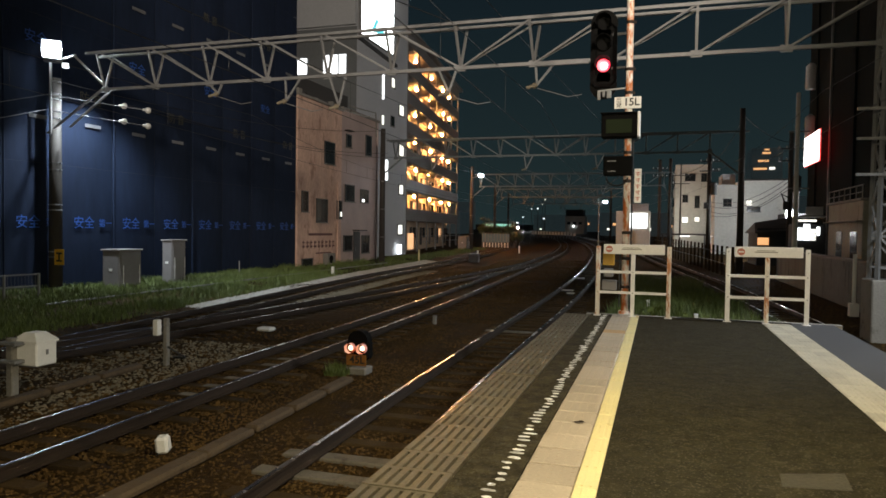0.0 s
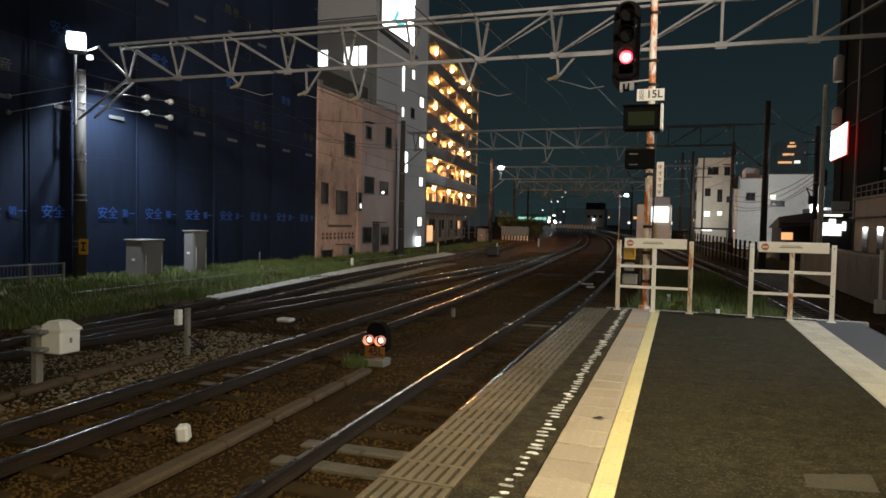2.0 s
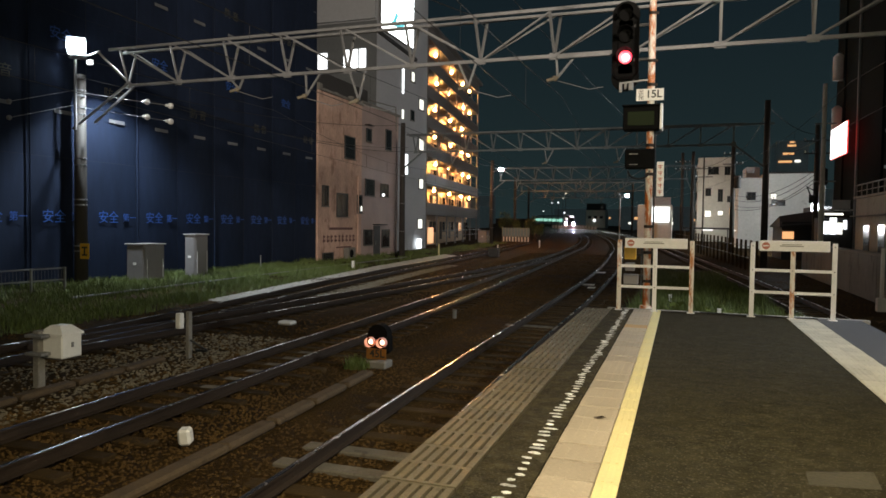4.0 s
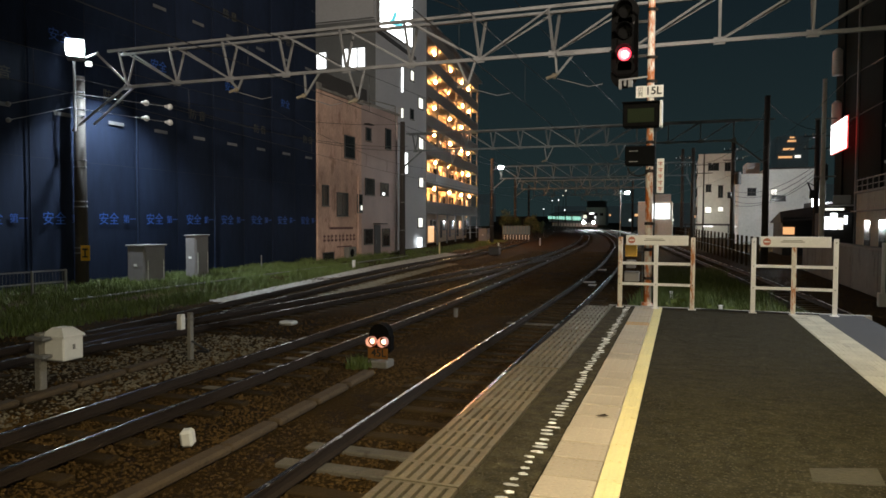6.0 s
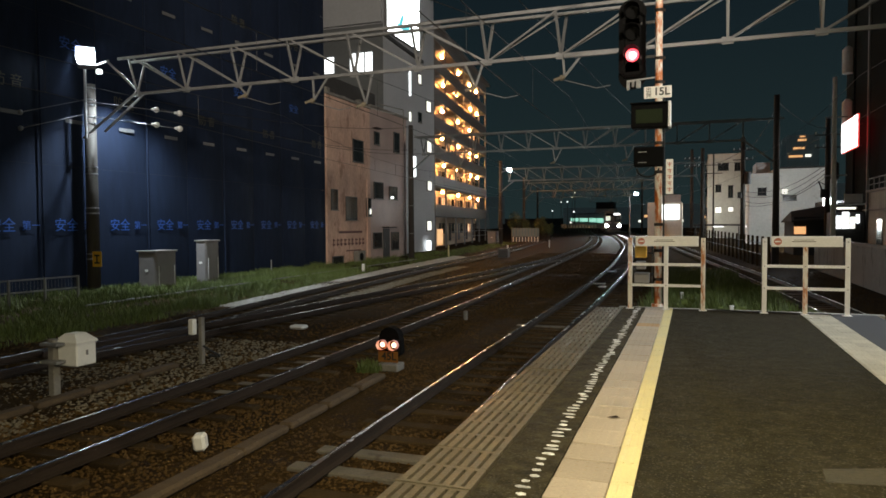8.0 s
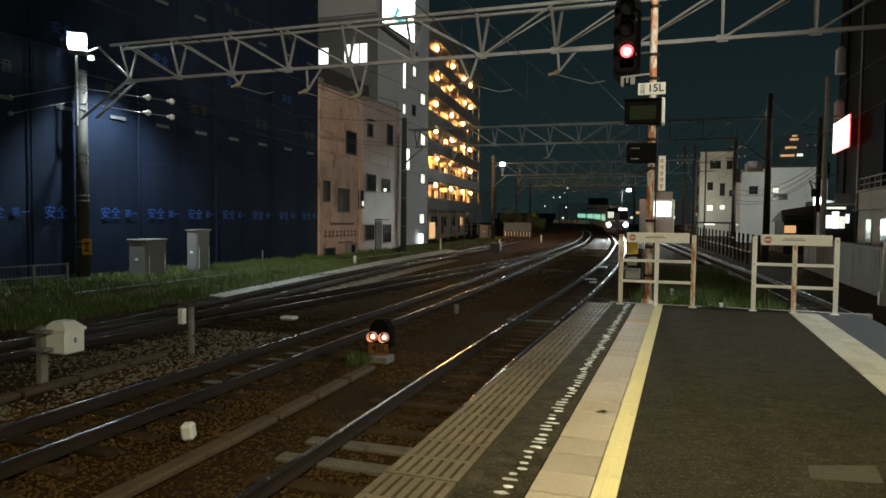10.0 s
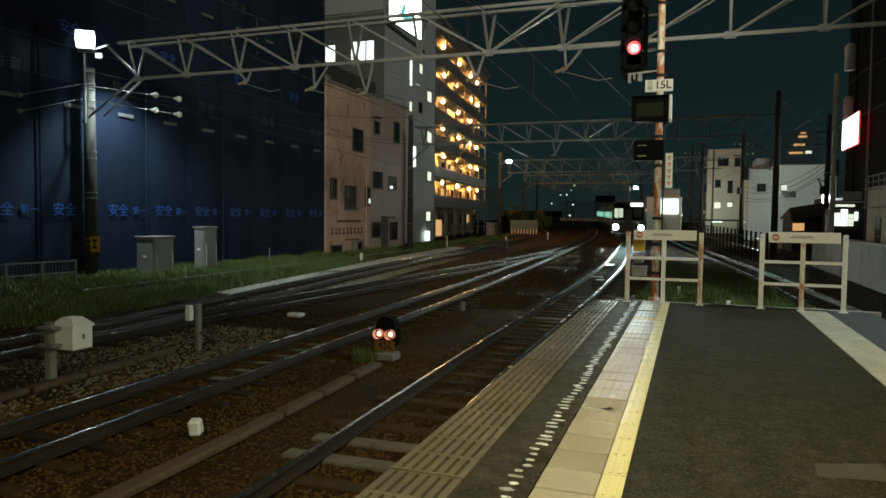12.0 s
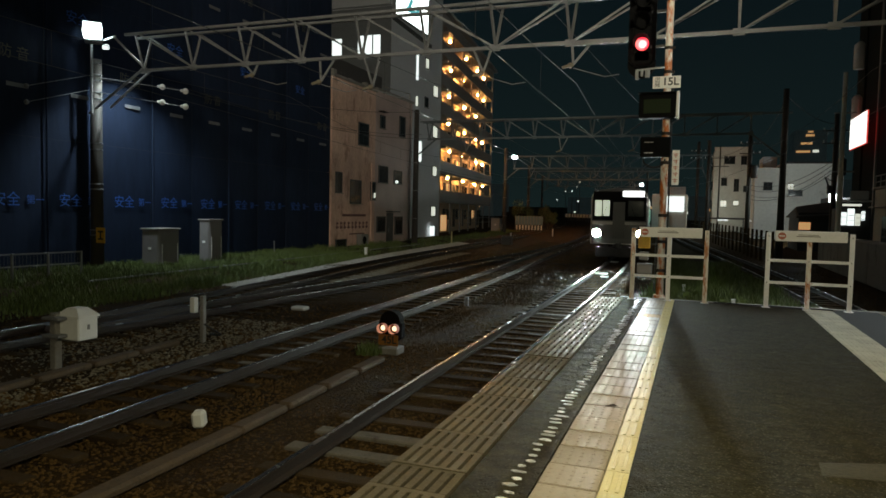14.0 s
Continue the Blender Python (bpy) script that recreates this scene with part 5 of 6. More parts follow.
def trough(line, label):
    t = thing("cable_trough", label, "cable trough", group="cable troughs")
    m = Build().box((0, 0, 0), (0.22, 0.995, 0.1), 0.03).mesh("cover", BALLAST_BROWN)
    for (x0, y0), (x1, y1) in zip(line, line[1:]):
        n = max(1, round(math.hypot(x1 - x0, y1 - y0)))
        for i in range(n):
            u = (i + 0.5) / n
            o = part("cover", m, None, t)
            o.matrix_basis = pose(x0 + (x1 - x0) * u, y0 + (y1 - y0) * u, -1.06 + 0.004 * ((i * 3) % 3), 0, 0.3 * ((i * 5) % 3 - 1), -math.degrees(math.atan2(x1 - x0, y1 - y0)))


trough([(-4.88, 1.0), (-4.93, 6.5), (-5.1, 10.8)], "concrete cable trough half sunk between the tracks")
trough([(-8.8, 3.0), (-9.2, 10.4)], "concrete cable trough half sunk in pale gravel")

WHITE_STONE = mat("whitish_ballast_stone", (0.4, 0.38, 0.34), 0.65, var=0.4, scale=2, fine=30, bump=0.3)
# loose stones: one mesh of many small ones
def scatter(name, count, area, size, material, seed, label, lift=0.0, keep=None, beside=None):
    rs = np.random.RandomState(seed)
    base = np.array([(0, 0, 0.8), (0.9, 0, 0), (0, 0.85, 0.05), (-0.95, 0.1, 0), (0.1, -0.9, 0), (0, 0, -0.7)])
    tri = np.array([(0, 1, 2), (0, 2, 3), (0, 3, 4), (0, 4, 1), (5, 2, 1), (5, 3, 2), (5, 4, 3), (5, 1, 4)])
    x0, x1, y0, y1 = area
    vs, fs = [], []
    made = 0
    while made < count:
        x, y = rs.uniform(x0, x1), y0 + (y1 - y0) * rs.uniform(0, 1) ** 1.5
        if beside:
            x += beside(y)
        s = rs.uniform(*size)
        j = rs.uniform(0.6, 1.25, (6, 3))
        a = rs.uniform(0, 6.28)
        made += 1
        if keep and not keep(x, y):
            continue
        r = np.array([[math.cos(a), -math.sin(a), 0], [math.sin(a), math.cos(a), 0], [0, 0, 0.75]])
        k = len(vs) * 6
        vs.append((base * j * s) @ r.T + np.array([x, y, ground_z(x, y) + s * 0.25 + lift]))
        fs.append(tri + k)
    me = bpy.data.meshes.new(name)
    me.from_pydata(np.concatenate(vs).tolist(), [], np.concatenate(fs).tolist())
    me.materials.append(material)
    return tagged(new(name, me), label, "gravel", kind="stuff")


scatter("gravel", 46000, (-8.6, -1.8, 3.0, 26.0), (0.014, 0.034), STONE, 3, "loose brown ballast stones between the tracks")
scatter("gravel_ahead", 15000, (-2.6, 2.0, 25.0, 62.0), (0.03, 0.065), STONE, 9, "loose brown ballast stones of the main track ahead", beside=main_x)
scatter("gravel_between", 11000, (-8.0, -2.4, 25.0, 62.0), (0.035, 0.07), STONE, 10, "loose brown ballast stones between the tracks ahead", beside=main_x)
scatter("gravel_far", 12000, (-16.0, -6.0, 6.0, 50.0), (0.025, 0.06), STONE, 4, "loose brown ballast stones of the outer tracks")
scatter("pale_gravel", 6500, (-11.6, -8.2, 5.0, 13.5), (0.02, 0.05), PALE_STONE, 5, "pale loose stones beside the cable trough")
scatter("bank_gravel", 15000, (-2.1, -0.95, 19.0, 52.0), (0.03, 0.07), WHITE_STONE, 6, "pale ballast shoulder beside the outer track", beside=OFFSETS["third"])
scatter("inner_gravel", 6500, (0.8, 1.7, 22.0, 42.0), (0.03, 0.06), PALE_STONE, 8, "paler ballast between the outer track and the crossover", beside=OFFSETS["third"])
scatter("side_gravel", 5000, (1.8, 6.4, 13.6, 45.0), (0.02, 0.05), STONE, 7, "brown stones of the side track")


def grass(name, count, area, height, seed, label, keep=None, clump=0.5):
    rs = np.random.RandomState(seed)
    x0, x1, y0, y1 = area
    vs, fs = [], []
    k = 0
    for _ in range(count):
        x, y = rs.uniform(x0, x1), rs.uniform(y0, y1)
        dens = noise.noise((x * 0.8, y * 0.5, seed)) + clump
        if rs.uniform(0, 1) > dens or (keep and not keep(x, y)):
            continue
        h = rs.uniform(*height) * (0.6 + 0.7 * max(0, dens))
        a = rs.uniform(0, 6.28)
        lean = rs.uniform(0.1, 0.6) * h
        w = rs.uniform(0.008, 0.02)
        dx, dy = math.cos(a), math.sin(a)
        z = ground_z(x, y) - 0.02
        vs += [(x - dy * w, y + dx * w, z), (x + dy * w, y - dx * w, z), (x + dx * lean * 0.4 + dy * w * 0.7, y + dy * lean * 0.4 - dx * w * 0.7, z + h * 0.6), (x + dx * lean * 0.4 - dy * w * 0.7, y + dy * lean * 0.4 + dx * w * 0.7, z + h * 0.6), (x + dx * lean, y + dy * lean, z + h)]
        fs += [(k, k + 1, k + 2, k + 3), (k + 3, k + 2, k + 4)]
        k += 5
    me = bpy.data.meshes.new(name)
    me.from_pydata(vs, [], fs)
    me.materials.append(GRASS)
    return tagged(new(name, me), label, "grass", kind="stuff")


grass("grass", 60000, (-22.0, -14.4, 9.0, 34.0), (0.07, 0.26), 11, "ragged green grass on the bank", keep=lambda x, y: x < OFFSETS["third"](y) - 2.0, clump=0.75)
grass("grass_far", 24000, (-22.0, -16.4, 34.0, 80.0), (0.12, 0.35), 12, "ragged grass below the buildings", keep=lambda x, y: x < OFFSETS["third"](y) - 1.9, clump=0.4)
grass("grass_side", 30000, (-1.4, 3.1, 13.6, 40.0), (0.15, 0.5), 13, "green weeds growing beyond the platform end", keep=lambda x, y: x < curve_at(RIGHT_LINE, y) - 0.95 and x > main_x(y) + 1.5, clump=0.7)
grass("grass_tuft", 500, (-5.75, -5.35, 11.1, 11.5), (0.08, 0.22), 14, "small tuft of grass beside the low signal", clump=0.9)

# dark bushes beyond the platform end
def bush(x, y, w, h, seed, label):
    rs = random.Random(seed)
    b = Build()
    for _ in range(420):
        a, u = rs.uniform(0, 6.28), rs.uniform(0, 1) ** 0.5
        px, py, pz = x + math.cos(a) * w * u, y + math.sin(a) * w * u, ground_z(x, y) + h * rs.uniform(0.05, 1) * (1.1 - u * u)
        s = rs.uniform(0.03, 0.08)
        t1, t2 = Vector((rs.uniform(-1, 1), rs.uniform(-1, 1), rs.uniform(-0.4, 1))) * s, Vector((rs.uniform(-1, 1), rs.uniform(-1, 1), rs.uniform(-1, 0.4))) * s
        c = Vector((px, py, pz))
        b.add([c - t1, c + t2, c + t1, c - t2], [(0, 1, 2, 3)])
    t = thing("bush", label, "bush", group="weeds and bushes")
    part("leaves", b, GRASS, t)
    part("stem", Build().rod((x, y, ground_z(x, y) - 0.05), (x, y, ground_z(x, y) + h * 0.6), 0.02), RAIL_SIDE, t)


bush(0.5, 14.1, 0.45, 1.05, 3, "dark weedy shrub behind the platform end")
bush(-0.1, 15.0, 0.5, 1.1, 4, "leafy green weed clump behind the fence")
bush(0.9, 16.5, 0.6, 0.8, 5, "low green weed clump in the grass")

# ---- right-hand background ----


def utility_pole(x, y, top, r, label, transformer=False):
    t = thing("utility_pole", label, "utility pole", pose(x, y, ground_z(x, y)), group="utility poles")
    part("pole", Build().rod((0, 0, 0), (0, 0, top + 1), r, r * 0.75, 14), OLD_POLE, t, smooth=True)
    for k in range(2):
        part("crossarm", Build().box((0, -0.1, top - 0.2 - k * 0.9), (1.8, 0.08, 0.09), 0.005), DARK_STEEL, t)
        for s in (-0.8, -0.3, 0.3, 0.8):
            part("insulator", Build().rod((s, -0.1, top - 0.15 - k * 0.9), (s, -0.1, top + 0.03 - k * 0.9), 0.05, 0.03, 8), INSULATOR, t)
    if transformer:
        part("transformer", Build().rod((0.4, -0.2, top - 3.4), (0.4, -0.2, top - 2.3), 0.3, 0.3, 16).rod((0.4, -0.2, top - 2.3), (0.4, -0.2, top - 2.2), 0.32, 0.2, 16), DARK_STEEL, t)
        part("cable_box", Build().box((-0.3, -0.2, top - 4.4), (0.35, 0.25, 0.6), 0.03), DARK_STEEL, t)
    return t


utility_pole(4.5, 70.0, 9.6, 0.24, "dark utility pole with transformer and cables", True)
utility_pole(0.0, 90.0, 10.5, 0.22, "dark distant utility pole")
utility_pole(2.2, 80.0, 9.0, 0.1, "thin distant utility pole")
utility_pole(9.2, 56.0, 9.2, 0.2, "utility pole with cables beside the lit sign", True)
drop = thing("service_cables", "black service cables strung between utility poles", "overhead wire", group="overhead wires")
for (p, q, sag) in (((9.2, 56, 5.6), (4.6, 70, 4.2), 0.9), ((9.2, 56, 5.3), (4.6, 70, 3.7), 1.0), ((9.2, 56, 5.9), (4.6, 70, 4.6), 0.8), ((9.2, 56, 5.0), (4.6, 70, 3.3), 0.8), ((4.5, 70, 8.5), (0, 90, 9.4), 0.8), ((4.75, 45.5, 8.6), (4.5, 70, 8.4), 0.6), ((4.75, 45.5, 8.9), (9.2, 56, 8.4), 0.4)):
    pts = [Vector(p).lerp(Vector(q), i / 10) - Vector((0, 0, sag * 4 * (i / 10) * (1 - i / 10))) for i in range(11)]
    b = Build().tube(pts, 0.022)
    part("cable", b, CABLE, drop)


def south_window(parent, x0, x1, z0, z1, y, pane):
    w = part("window", Build().box(((x0 + x1) / 2, y - 0.03, (z0 + z1) / 2), (x1 - x0, 0.08, z1 - z0), 0.01), pane, parent)
    part("frame", Build().box(((x0 + x1) / 2, y - 0.08, z0), (x1 - x0 + 0.1, 0.08, 0.08), 0).box(((x0 + x1) / 2, y - 0.08, z1), (x1 - x0 + 0.1, 0.08, 0.08), 0).box(((x0 + x1) / 2, y - 0.08, (z0 + z1) / 2), (0.06, 0.05, z1 - z0), 0), DARK_STEEL, w)


wb = thing("white_building", "white three-storey building with small dark windows", "building")
part("wall", Build().box((4.75, 116.0, 5.6), (4.9, 12.0, 12.6), 0.02), FAR_WALL, wb)
part("side_wall", Build().box((2.25, 117.0, 5.2), (0.12, 12.5, 12.0), 0.02), FAR_WALL, wb)
part("parapet", Build().box((4.75, 110.0, 11.85), (5.1, 0.3, 0.3), 0.02), FAR_WALL, wb)
for x0, x1, z0, z1, g in ((3.6, 5.1, 9.5, 10.6, 0), (5.9, 6.7, 9.4, 10.6, 0), (3.3, 4.1, 6.3, 7.4, 0), (5.05, 5.75, 5.45, 7.25, 0), (3.35, 4.1, 3.15, 4.1, 1), (5.15, 5.75, 3.35, 4.1, 1)):
    south_window(wb, x0, x1, z0, z1, 110.0, G_WINDOW if g else WINDOW)
for k in range(3):
    for j in range(3):
        part("side_window", Build().box((2.17, 112.5 + j * 3.2, 3.5 + k * 3.0), (0.06, 0.9, 1.4), 0.01), WINDOW, wb)
wc = thing("white_warehouse", "long white two-storey building with one lit window", "building")
part("wall", Build().box((11.8, 91.0, 2.8), (6.2, 12.0, 9.9), 0.02), FAR_WALL, wc)
part("wing", Build().box((7.4, 90.6, 2.6), (2.6, 11.0, 9.3), 0.02), FAR_WALL, wc)
part("roof_room", Build().box((7.9, 91.5, 7.8), (1.5, 5.0, 2.0), 0.02), TOWER_GREY, wc)
part("roof_edge", Build().box((11.8, 84.95, 7.78), (6.4, 0.3, 0.18), 0.02), ROOF, wc)
for x0, x1, z0, z1, g in ((7.0, 7.9, 4.75, 5.6, 0), (9.45, 9.95, 4.8, 5.45, 1), (9.5, 10.9, 4.1, 4.7, 0)):
    south_window(wc, x0, x1, z0, z1, 84.6 if x0 > 9 else 85.0, G_WINDOW if g else WINDOW)
ot = thing("far_apartments", "distant apartment tower with orange lit corridors", "building")
part("wall", Build().box((29.8, 226.0, 12.0), (8.4, 12.0, 30.0), 0), SKYLINE_HAZE, ot)
for k in range(3):
    part("corridor_light", Build().box((28.0 + k * 0.8, 219.9, 20.9 + k * 2.3), (3.6 - k * 0.7, 0.2, 0.55), 0.02), G_AMBER, ot)
part("corridor_light", Build().box((31.2, 219.8, 21.0), (1.5, 0.2, 0.7), 0.02), G_WINDOW, ot)
part("corridor_light", Build().box((29.7, 219.8, 26.5), (1.3, 0.2, 0.4), 0.02), G_AMBER, ot)
hs = thing("old_house", "small dark house with tiled roof and an orange window", "house")
part("wall", Build().box((10.0, 65.0, 0.5), (4.4, 6.0, 3.2), 0.02), FAR_DARK, hs)
part("roof", Build().add([(7.6, 61.7, 1.75), (12.6, 61.7, 2.1), (12.6, 68.5, 2.1), (7.6, 68.5, 1.75), (7.9, 64.6, 2.6), (12.6, 64.6, 3.4), (7.6, 61.7, 1.65), (12.6, 61.7, 2.0), (12.6, 68.5, 2.0), (7.6, 68.5, 1.65)], [(0, 1, 5, 4), (2, 3, 4, 5), (0, 4, 3), (1, 2, 5), (0, 6, 7, 1), (3, 2, 8, 9), (6, 9, 8, 7), (0, 3, 9, 6), (1, 7, 8, 2)]), ROOF, hs)
part("orange_window", Build().box((8.25, 61.95, 1.0), (0.85, 0.06, 0.6), 0.01), G_AMBER, hs, "orange lit window")
sp2 = thing("roadside_shop", "small roadside shop with bright white lit front", "shop")
part("body", Build().box((13.6, 73.5, 1.2), (4.2, 6.0, 4.8), 0.02), FAR_DARK, sp2)
part("lit_front", Build().box((13.1, 70.4, 1.85), (1.75, 0.1, 1.5), 0.02), G_WHITE, sp2, "bright white shop front")
part("lit_panel", Build().box((11.7, 70.4, 3.5), (0.95, 0.1, 0.75), 0.02), G_WHITE, sp2, "bright white panel")
s3 = thing("lit_kiosk", "low building with a bright white sign face", "shop")
part("body", Build().box((-3.4, 99.0, 1.9), (4.4, 6.0, 5.2), 0.02), FAR_WALL, s3)
part("lit_face", Build().box((-2.9, 95.9, 3.2), (2.7, 0.1, 2.0), 0.02), G_WHITE, s3, "bright white sign face")
part("roof_board", Build().box((-2.6, 96.2, 5.0), (2.4, 0.2, 1.0), 0.02), TOWER_GREY, s3)
s4 = thing("low_canopy", "dark low canopy with small white lights", "canopy")
part("roof", Build().box((2.6, 82.0, 1.45), (4.8, 4.0, 0.2), 0.03), ROOF, s4)
for px in (0.4, 4.8):
    part("post", Build().rod((px, 80.4, -1.0), (px, 80.4, 1.4), 0.06), DARK_STEEL, s4)
for lx in (2.45, 3.0, 5.3):
    part("canopy_light", Build().box((lx, 80.0, 1.27), (0.5, 0.3, 0.1), 0.03), G_WHITE, s4)
s5 = thing("far_white_building", "distant pale building with dark roof beside the curve", "building")
part("wall", Build().box((-27.0, 236.0, 3.05), (6.4, 8.0, 7.6), 0.02), FAR_WALL, s5)
part("upper", Build().box((-27.3, 236.5, 7.77), (5.8, 7.0, 2.7), 0.02), FAR_DARK, s5)
for k in range(3):
    wn5 = part("window", Build().box((-27.0 - 2.0 + k * 1.9, 231.95, 4.5), (1.1, 0.1, 0.9), 0), WINDOW, s5)
    part("frame", Build().box((-27.0 - 2.0 + k * 1.9, 231.88, 4.5), (0.07, 0.06, 0.9), 0), DARK_STEEL, wn5)
part("lamp", Build().ball((-27.4, 231.6, 3.5), 0.4, 8), G_WHITE, s5)
# dark low skyline where the line curves away
for i, (x, y, w, h) in enumerate(((-70, 190, 30, 5), (-95, 240, 40, 6), (-36, 300, 34, 7), (-6, 210, 22, 5.5), (16, 180, 24, 6), (42, 240, 40, 12), (-120, 330, 60, 14), (70, 330, 80, 14))):
    t = thing("skyline_block", "dark distant building with a few lit windows", "building", pose(x, y, 0), group="distant skyline")
    part("wall", Build().box((0, 5, h / 2), (w, 10, h + 4), 0), SKYLINE_HAZE, t)
    rs = random.Random(i)
    for k in range(5):
        part("lit_window", Build().box((rs.uniform(-w / 2.3, w / 2.3), -0.1, rs.uniform(2.5, h - 0.6)), (rs.uniform(0.5, 1.1), 0.1, rs.uniform(0.5, 0.9)), 0), G_WINDOW if rs.random() < 0.6 else G_AMBER, t)
# white boards beside the far curve and small distant lamps
cf = thing("curve_fence", "row of white boards beside the distant curve", "fence")
for i in range(15):
    x, y = -27.0 + i * 0.72, 152.0 - i * 0.5
    g = ground_z(x, y)
    part("board", Build().box((x, y, g + 1.15), (0.5, 0.06, 0.75), 0.01), WHITE_BOX, cf)
    part("post", Build().box((x + 0.36, y + 0.05, g + 0.7), (0.08, 0.08, 1.5), 0.01), STEEL, cf)
for x, y, z, g in ((-36.0, 200.0, 8.2, G_WHITE), (-32.8, 200.0, 9.6, G_WINDOW), (-38.5, 200.0, 5.7, G_WHITE), (-25.6, 150.0, 6.6, G_WHITE), (-24.2, 150.0, 4.4, G_WHITE), (-24.0, 150.0, 8.6, G_WINDOW)):
    t = thing("distant_lamp", "tiny distant lamp on a dark pole", "lamp", pose(x, y, ground_z(x, y)), group="distant lamps")
    h = z - ground_z(x, y)
    part("pole", Build().rod((0, 0.2, 0), (0, 0.2, h + 0.4), 0.08, 0.06, 8), OLD_POLE, t)
    part("bulb", Build().ball((0, 0, h), 0.16, 8), g, t)
def track_beacon(y, dx, w, d, label):
    t = thing("track_beacon", label, "beacon", pose(main_x(y) + dx, y, -1.02), group="beacons between the rails")
    part("plate", Build().box((0, 0, 0.06), (w, d, 0.04), 0.01), WHITE_BOX, t)
    part("bracket", Build().box((0, 0, 0.0), (w * 0.6, d * 0.5, 0.1), 0.01), DARK_STEEL, t)


track_beacon(37.6, -0.18, 0.42, 0.62, "flat white track beacon fixed between the rails")
track_beacon(29.6, -0.12, 0.5, 0.32, "flat white beacon plate between the rails")
track_beacon(28.2, 0.14, 0.3, 0.3, "small white beacon plate between the rails")
# boundary fence between side track and street
pf = thing("boundary_fence", "row of dark upright fence posts with rails", "fence")
for i in range(26):
    y = 44.0 + i * 1.75
    x = curve_at(RIGHT_LINE, y) + 2.1 + 0.35 * smooth_step(44, 60, y)
    g = ground_z(x, y)
    part("post", Build().box((x, y, g + 0.95), (0.14, 0.14, 1.95), 0.015), SLEEPER, pf)
    if i:
        part("rail", Build().bar((px0[0], px0[1], g + 1.5), (x, y, g + 1.5), 0.05).bar((px0[0], px0[1], g + 0.8), (x, y, g + 0.8), 0.05), DARK_STEEL, pf)
    px0 = (x, y)
wp2 = thing("white_post", "slim white steel post standing by the wall", "post")
part("shaft", Build().rod((6.2, 25.6, -1.13), (6.2, 25.6, 0.95), 0.06, 0.06, 10), WHITE_BOX, wp2)
part("foot", Build().box((6.2, 25.6, -0.9), (0.28, 0.28, 0.45), 0.02), WHITE_BOX, wp2)
for i, (x, y, h) in enumerate(((1.0, 19.5, 0.5), (-0.3, 24.0, 0.4))):
    peg(x, y, h, 0.05, WHITE_BOX, "white peg among the weeds")

tp = thing("asphalt_patch", "paler repaired patch in the platform asphalt", "patch", kind="structure")
part("slab", Build().add([(0.76, 4.6, 0.0), (1.16, 4.67, 0.0), (1.19, 5.0, 0.0), (0.78, 4.85, 0.0), (0.79, 4.62, 0.003), (1.13, 4.69, 0.003), (1.16, 4.96, 0.003), (0.81, 4.83, 0.003)], [(0, 1, 2, 3), (4, 5, 6, 7), (0, 1, 5, 4), (1, 2, 6, 5), (2, 3, 7, 6), (3, 0, 4, 7)]), mat("pale_asphalt", (0.036, 0.031, 0.0175), 0.8, var=0.5, scale=6, fine=40, bump=0.6), tp)
lv = thing("fallen_leaf", "small dark brown leaf lying on the tiles", "leaf")
part("blade", Build().add([(-0.62, 5.56, 0.008), (-0.57, 5.6, 0.02), (-0.53, 5.575, 0.012), (-0.58, 5.545, 0.016), (-0.64, 5.575, 0.006)], [(0, 1, 2, 3), (0, 4, 1)]), RAIL_SIDE, lv)
# ---- platform paving, piece by piece ----
paving = thing("tactile_paving", "strip of beige tactile tiles with yellow inner line", "paving", kind="structure")
tb = Build().box((0, 0, -0.03), (0.338, 0.334, 0.06), 0.006)
for i in range(5):
    for j in range(5):
        tb.rod((-0.136 + i * 0.068, -0.136 + j * 0.068, 0), (-0.136 + i * 0.068, -0.136 + j * 0.068, 0.003), 0.014, 0.007, 6)
tile_mesh = tb.mesh("tile", TILE)
tile_new = tb.mesh("tile", TILE_NEW)
yb = Build().box((0, 0, -0.03), (0.138, 0.346, 0.06), 0.003).box((-0.028, 0, 0.0025), (0.022, 0.3, 0.007), 0.002).box((0.028, 0, 0.0025), (0.022, 0.3, 0.007), 0.002)
yellow_mesh = yb.mesh("line_tile", YELLOW)
rs = random.Random(21)
for i in range(30):
    y = 2.95 + i * LANE
    a = part("tile", tile_new if i == 23 else tile_mesh, None, paving)
    a.matrix_basis = pose(-0.635, y, rs.uniform(-0.003, 0.003), rs.uniform(-0.5, 0.5), rs.uniform(-0.5, 0.5), rs.uniform(-0.5, 0.5))
    b = part("line_tile", yellow_mesh, None, paving)
    b.matrix_basis = pose(-0.39, y, rs.uniform(-0.002, 0.002), rs.uniform(-0.3, 0.3), 0, rs.uniform(-0.4, 0.4))
solid("paving_behind", Build().box((-0.565, -21.1, -0.03), (0.49, 47.7, 0.06), 0.004), TILE, "beige tactile paving behind the viewpoint", "paving", "structure")
edge = thing("edge_plates", "weathered slotted plates along the platform edge", "platform edge", kind="structure")
eb = Build()
for i in range(7):
    eb.box((-0.21 + i * 0.07, 0, -0.0175), (0.048, 0.335, 0.035), 0.003)
eb.box((0, 0.158, -0.018), (0.46, 0.045, 0.034), 0.003)
plate_mesh = eb.mesh("plate", SLAT)
for i in range(34):
    a = part("plate", plate_mesh, None, edge)
    a.matrix_basis = pose(-1.455, 1.55 + i * 0.345, rs.uniform(-0.003, 0.002), rs.uniform(-0.3, 0.3), rs.uniform(-0.3, 0.3), 0)
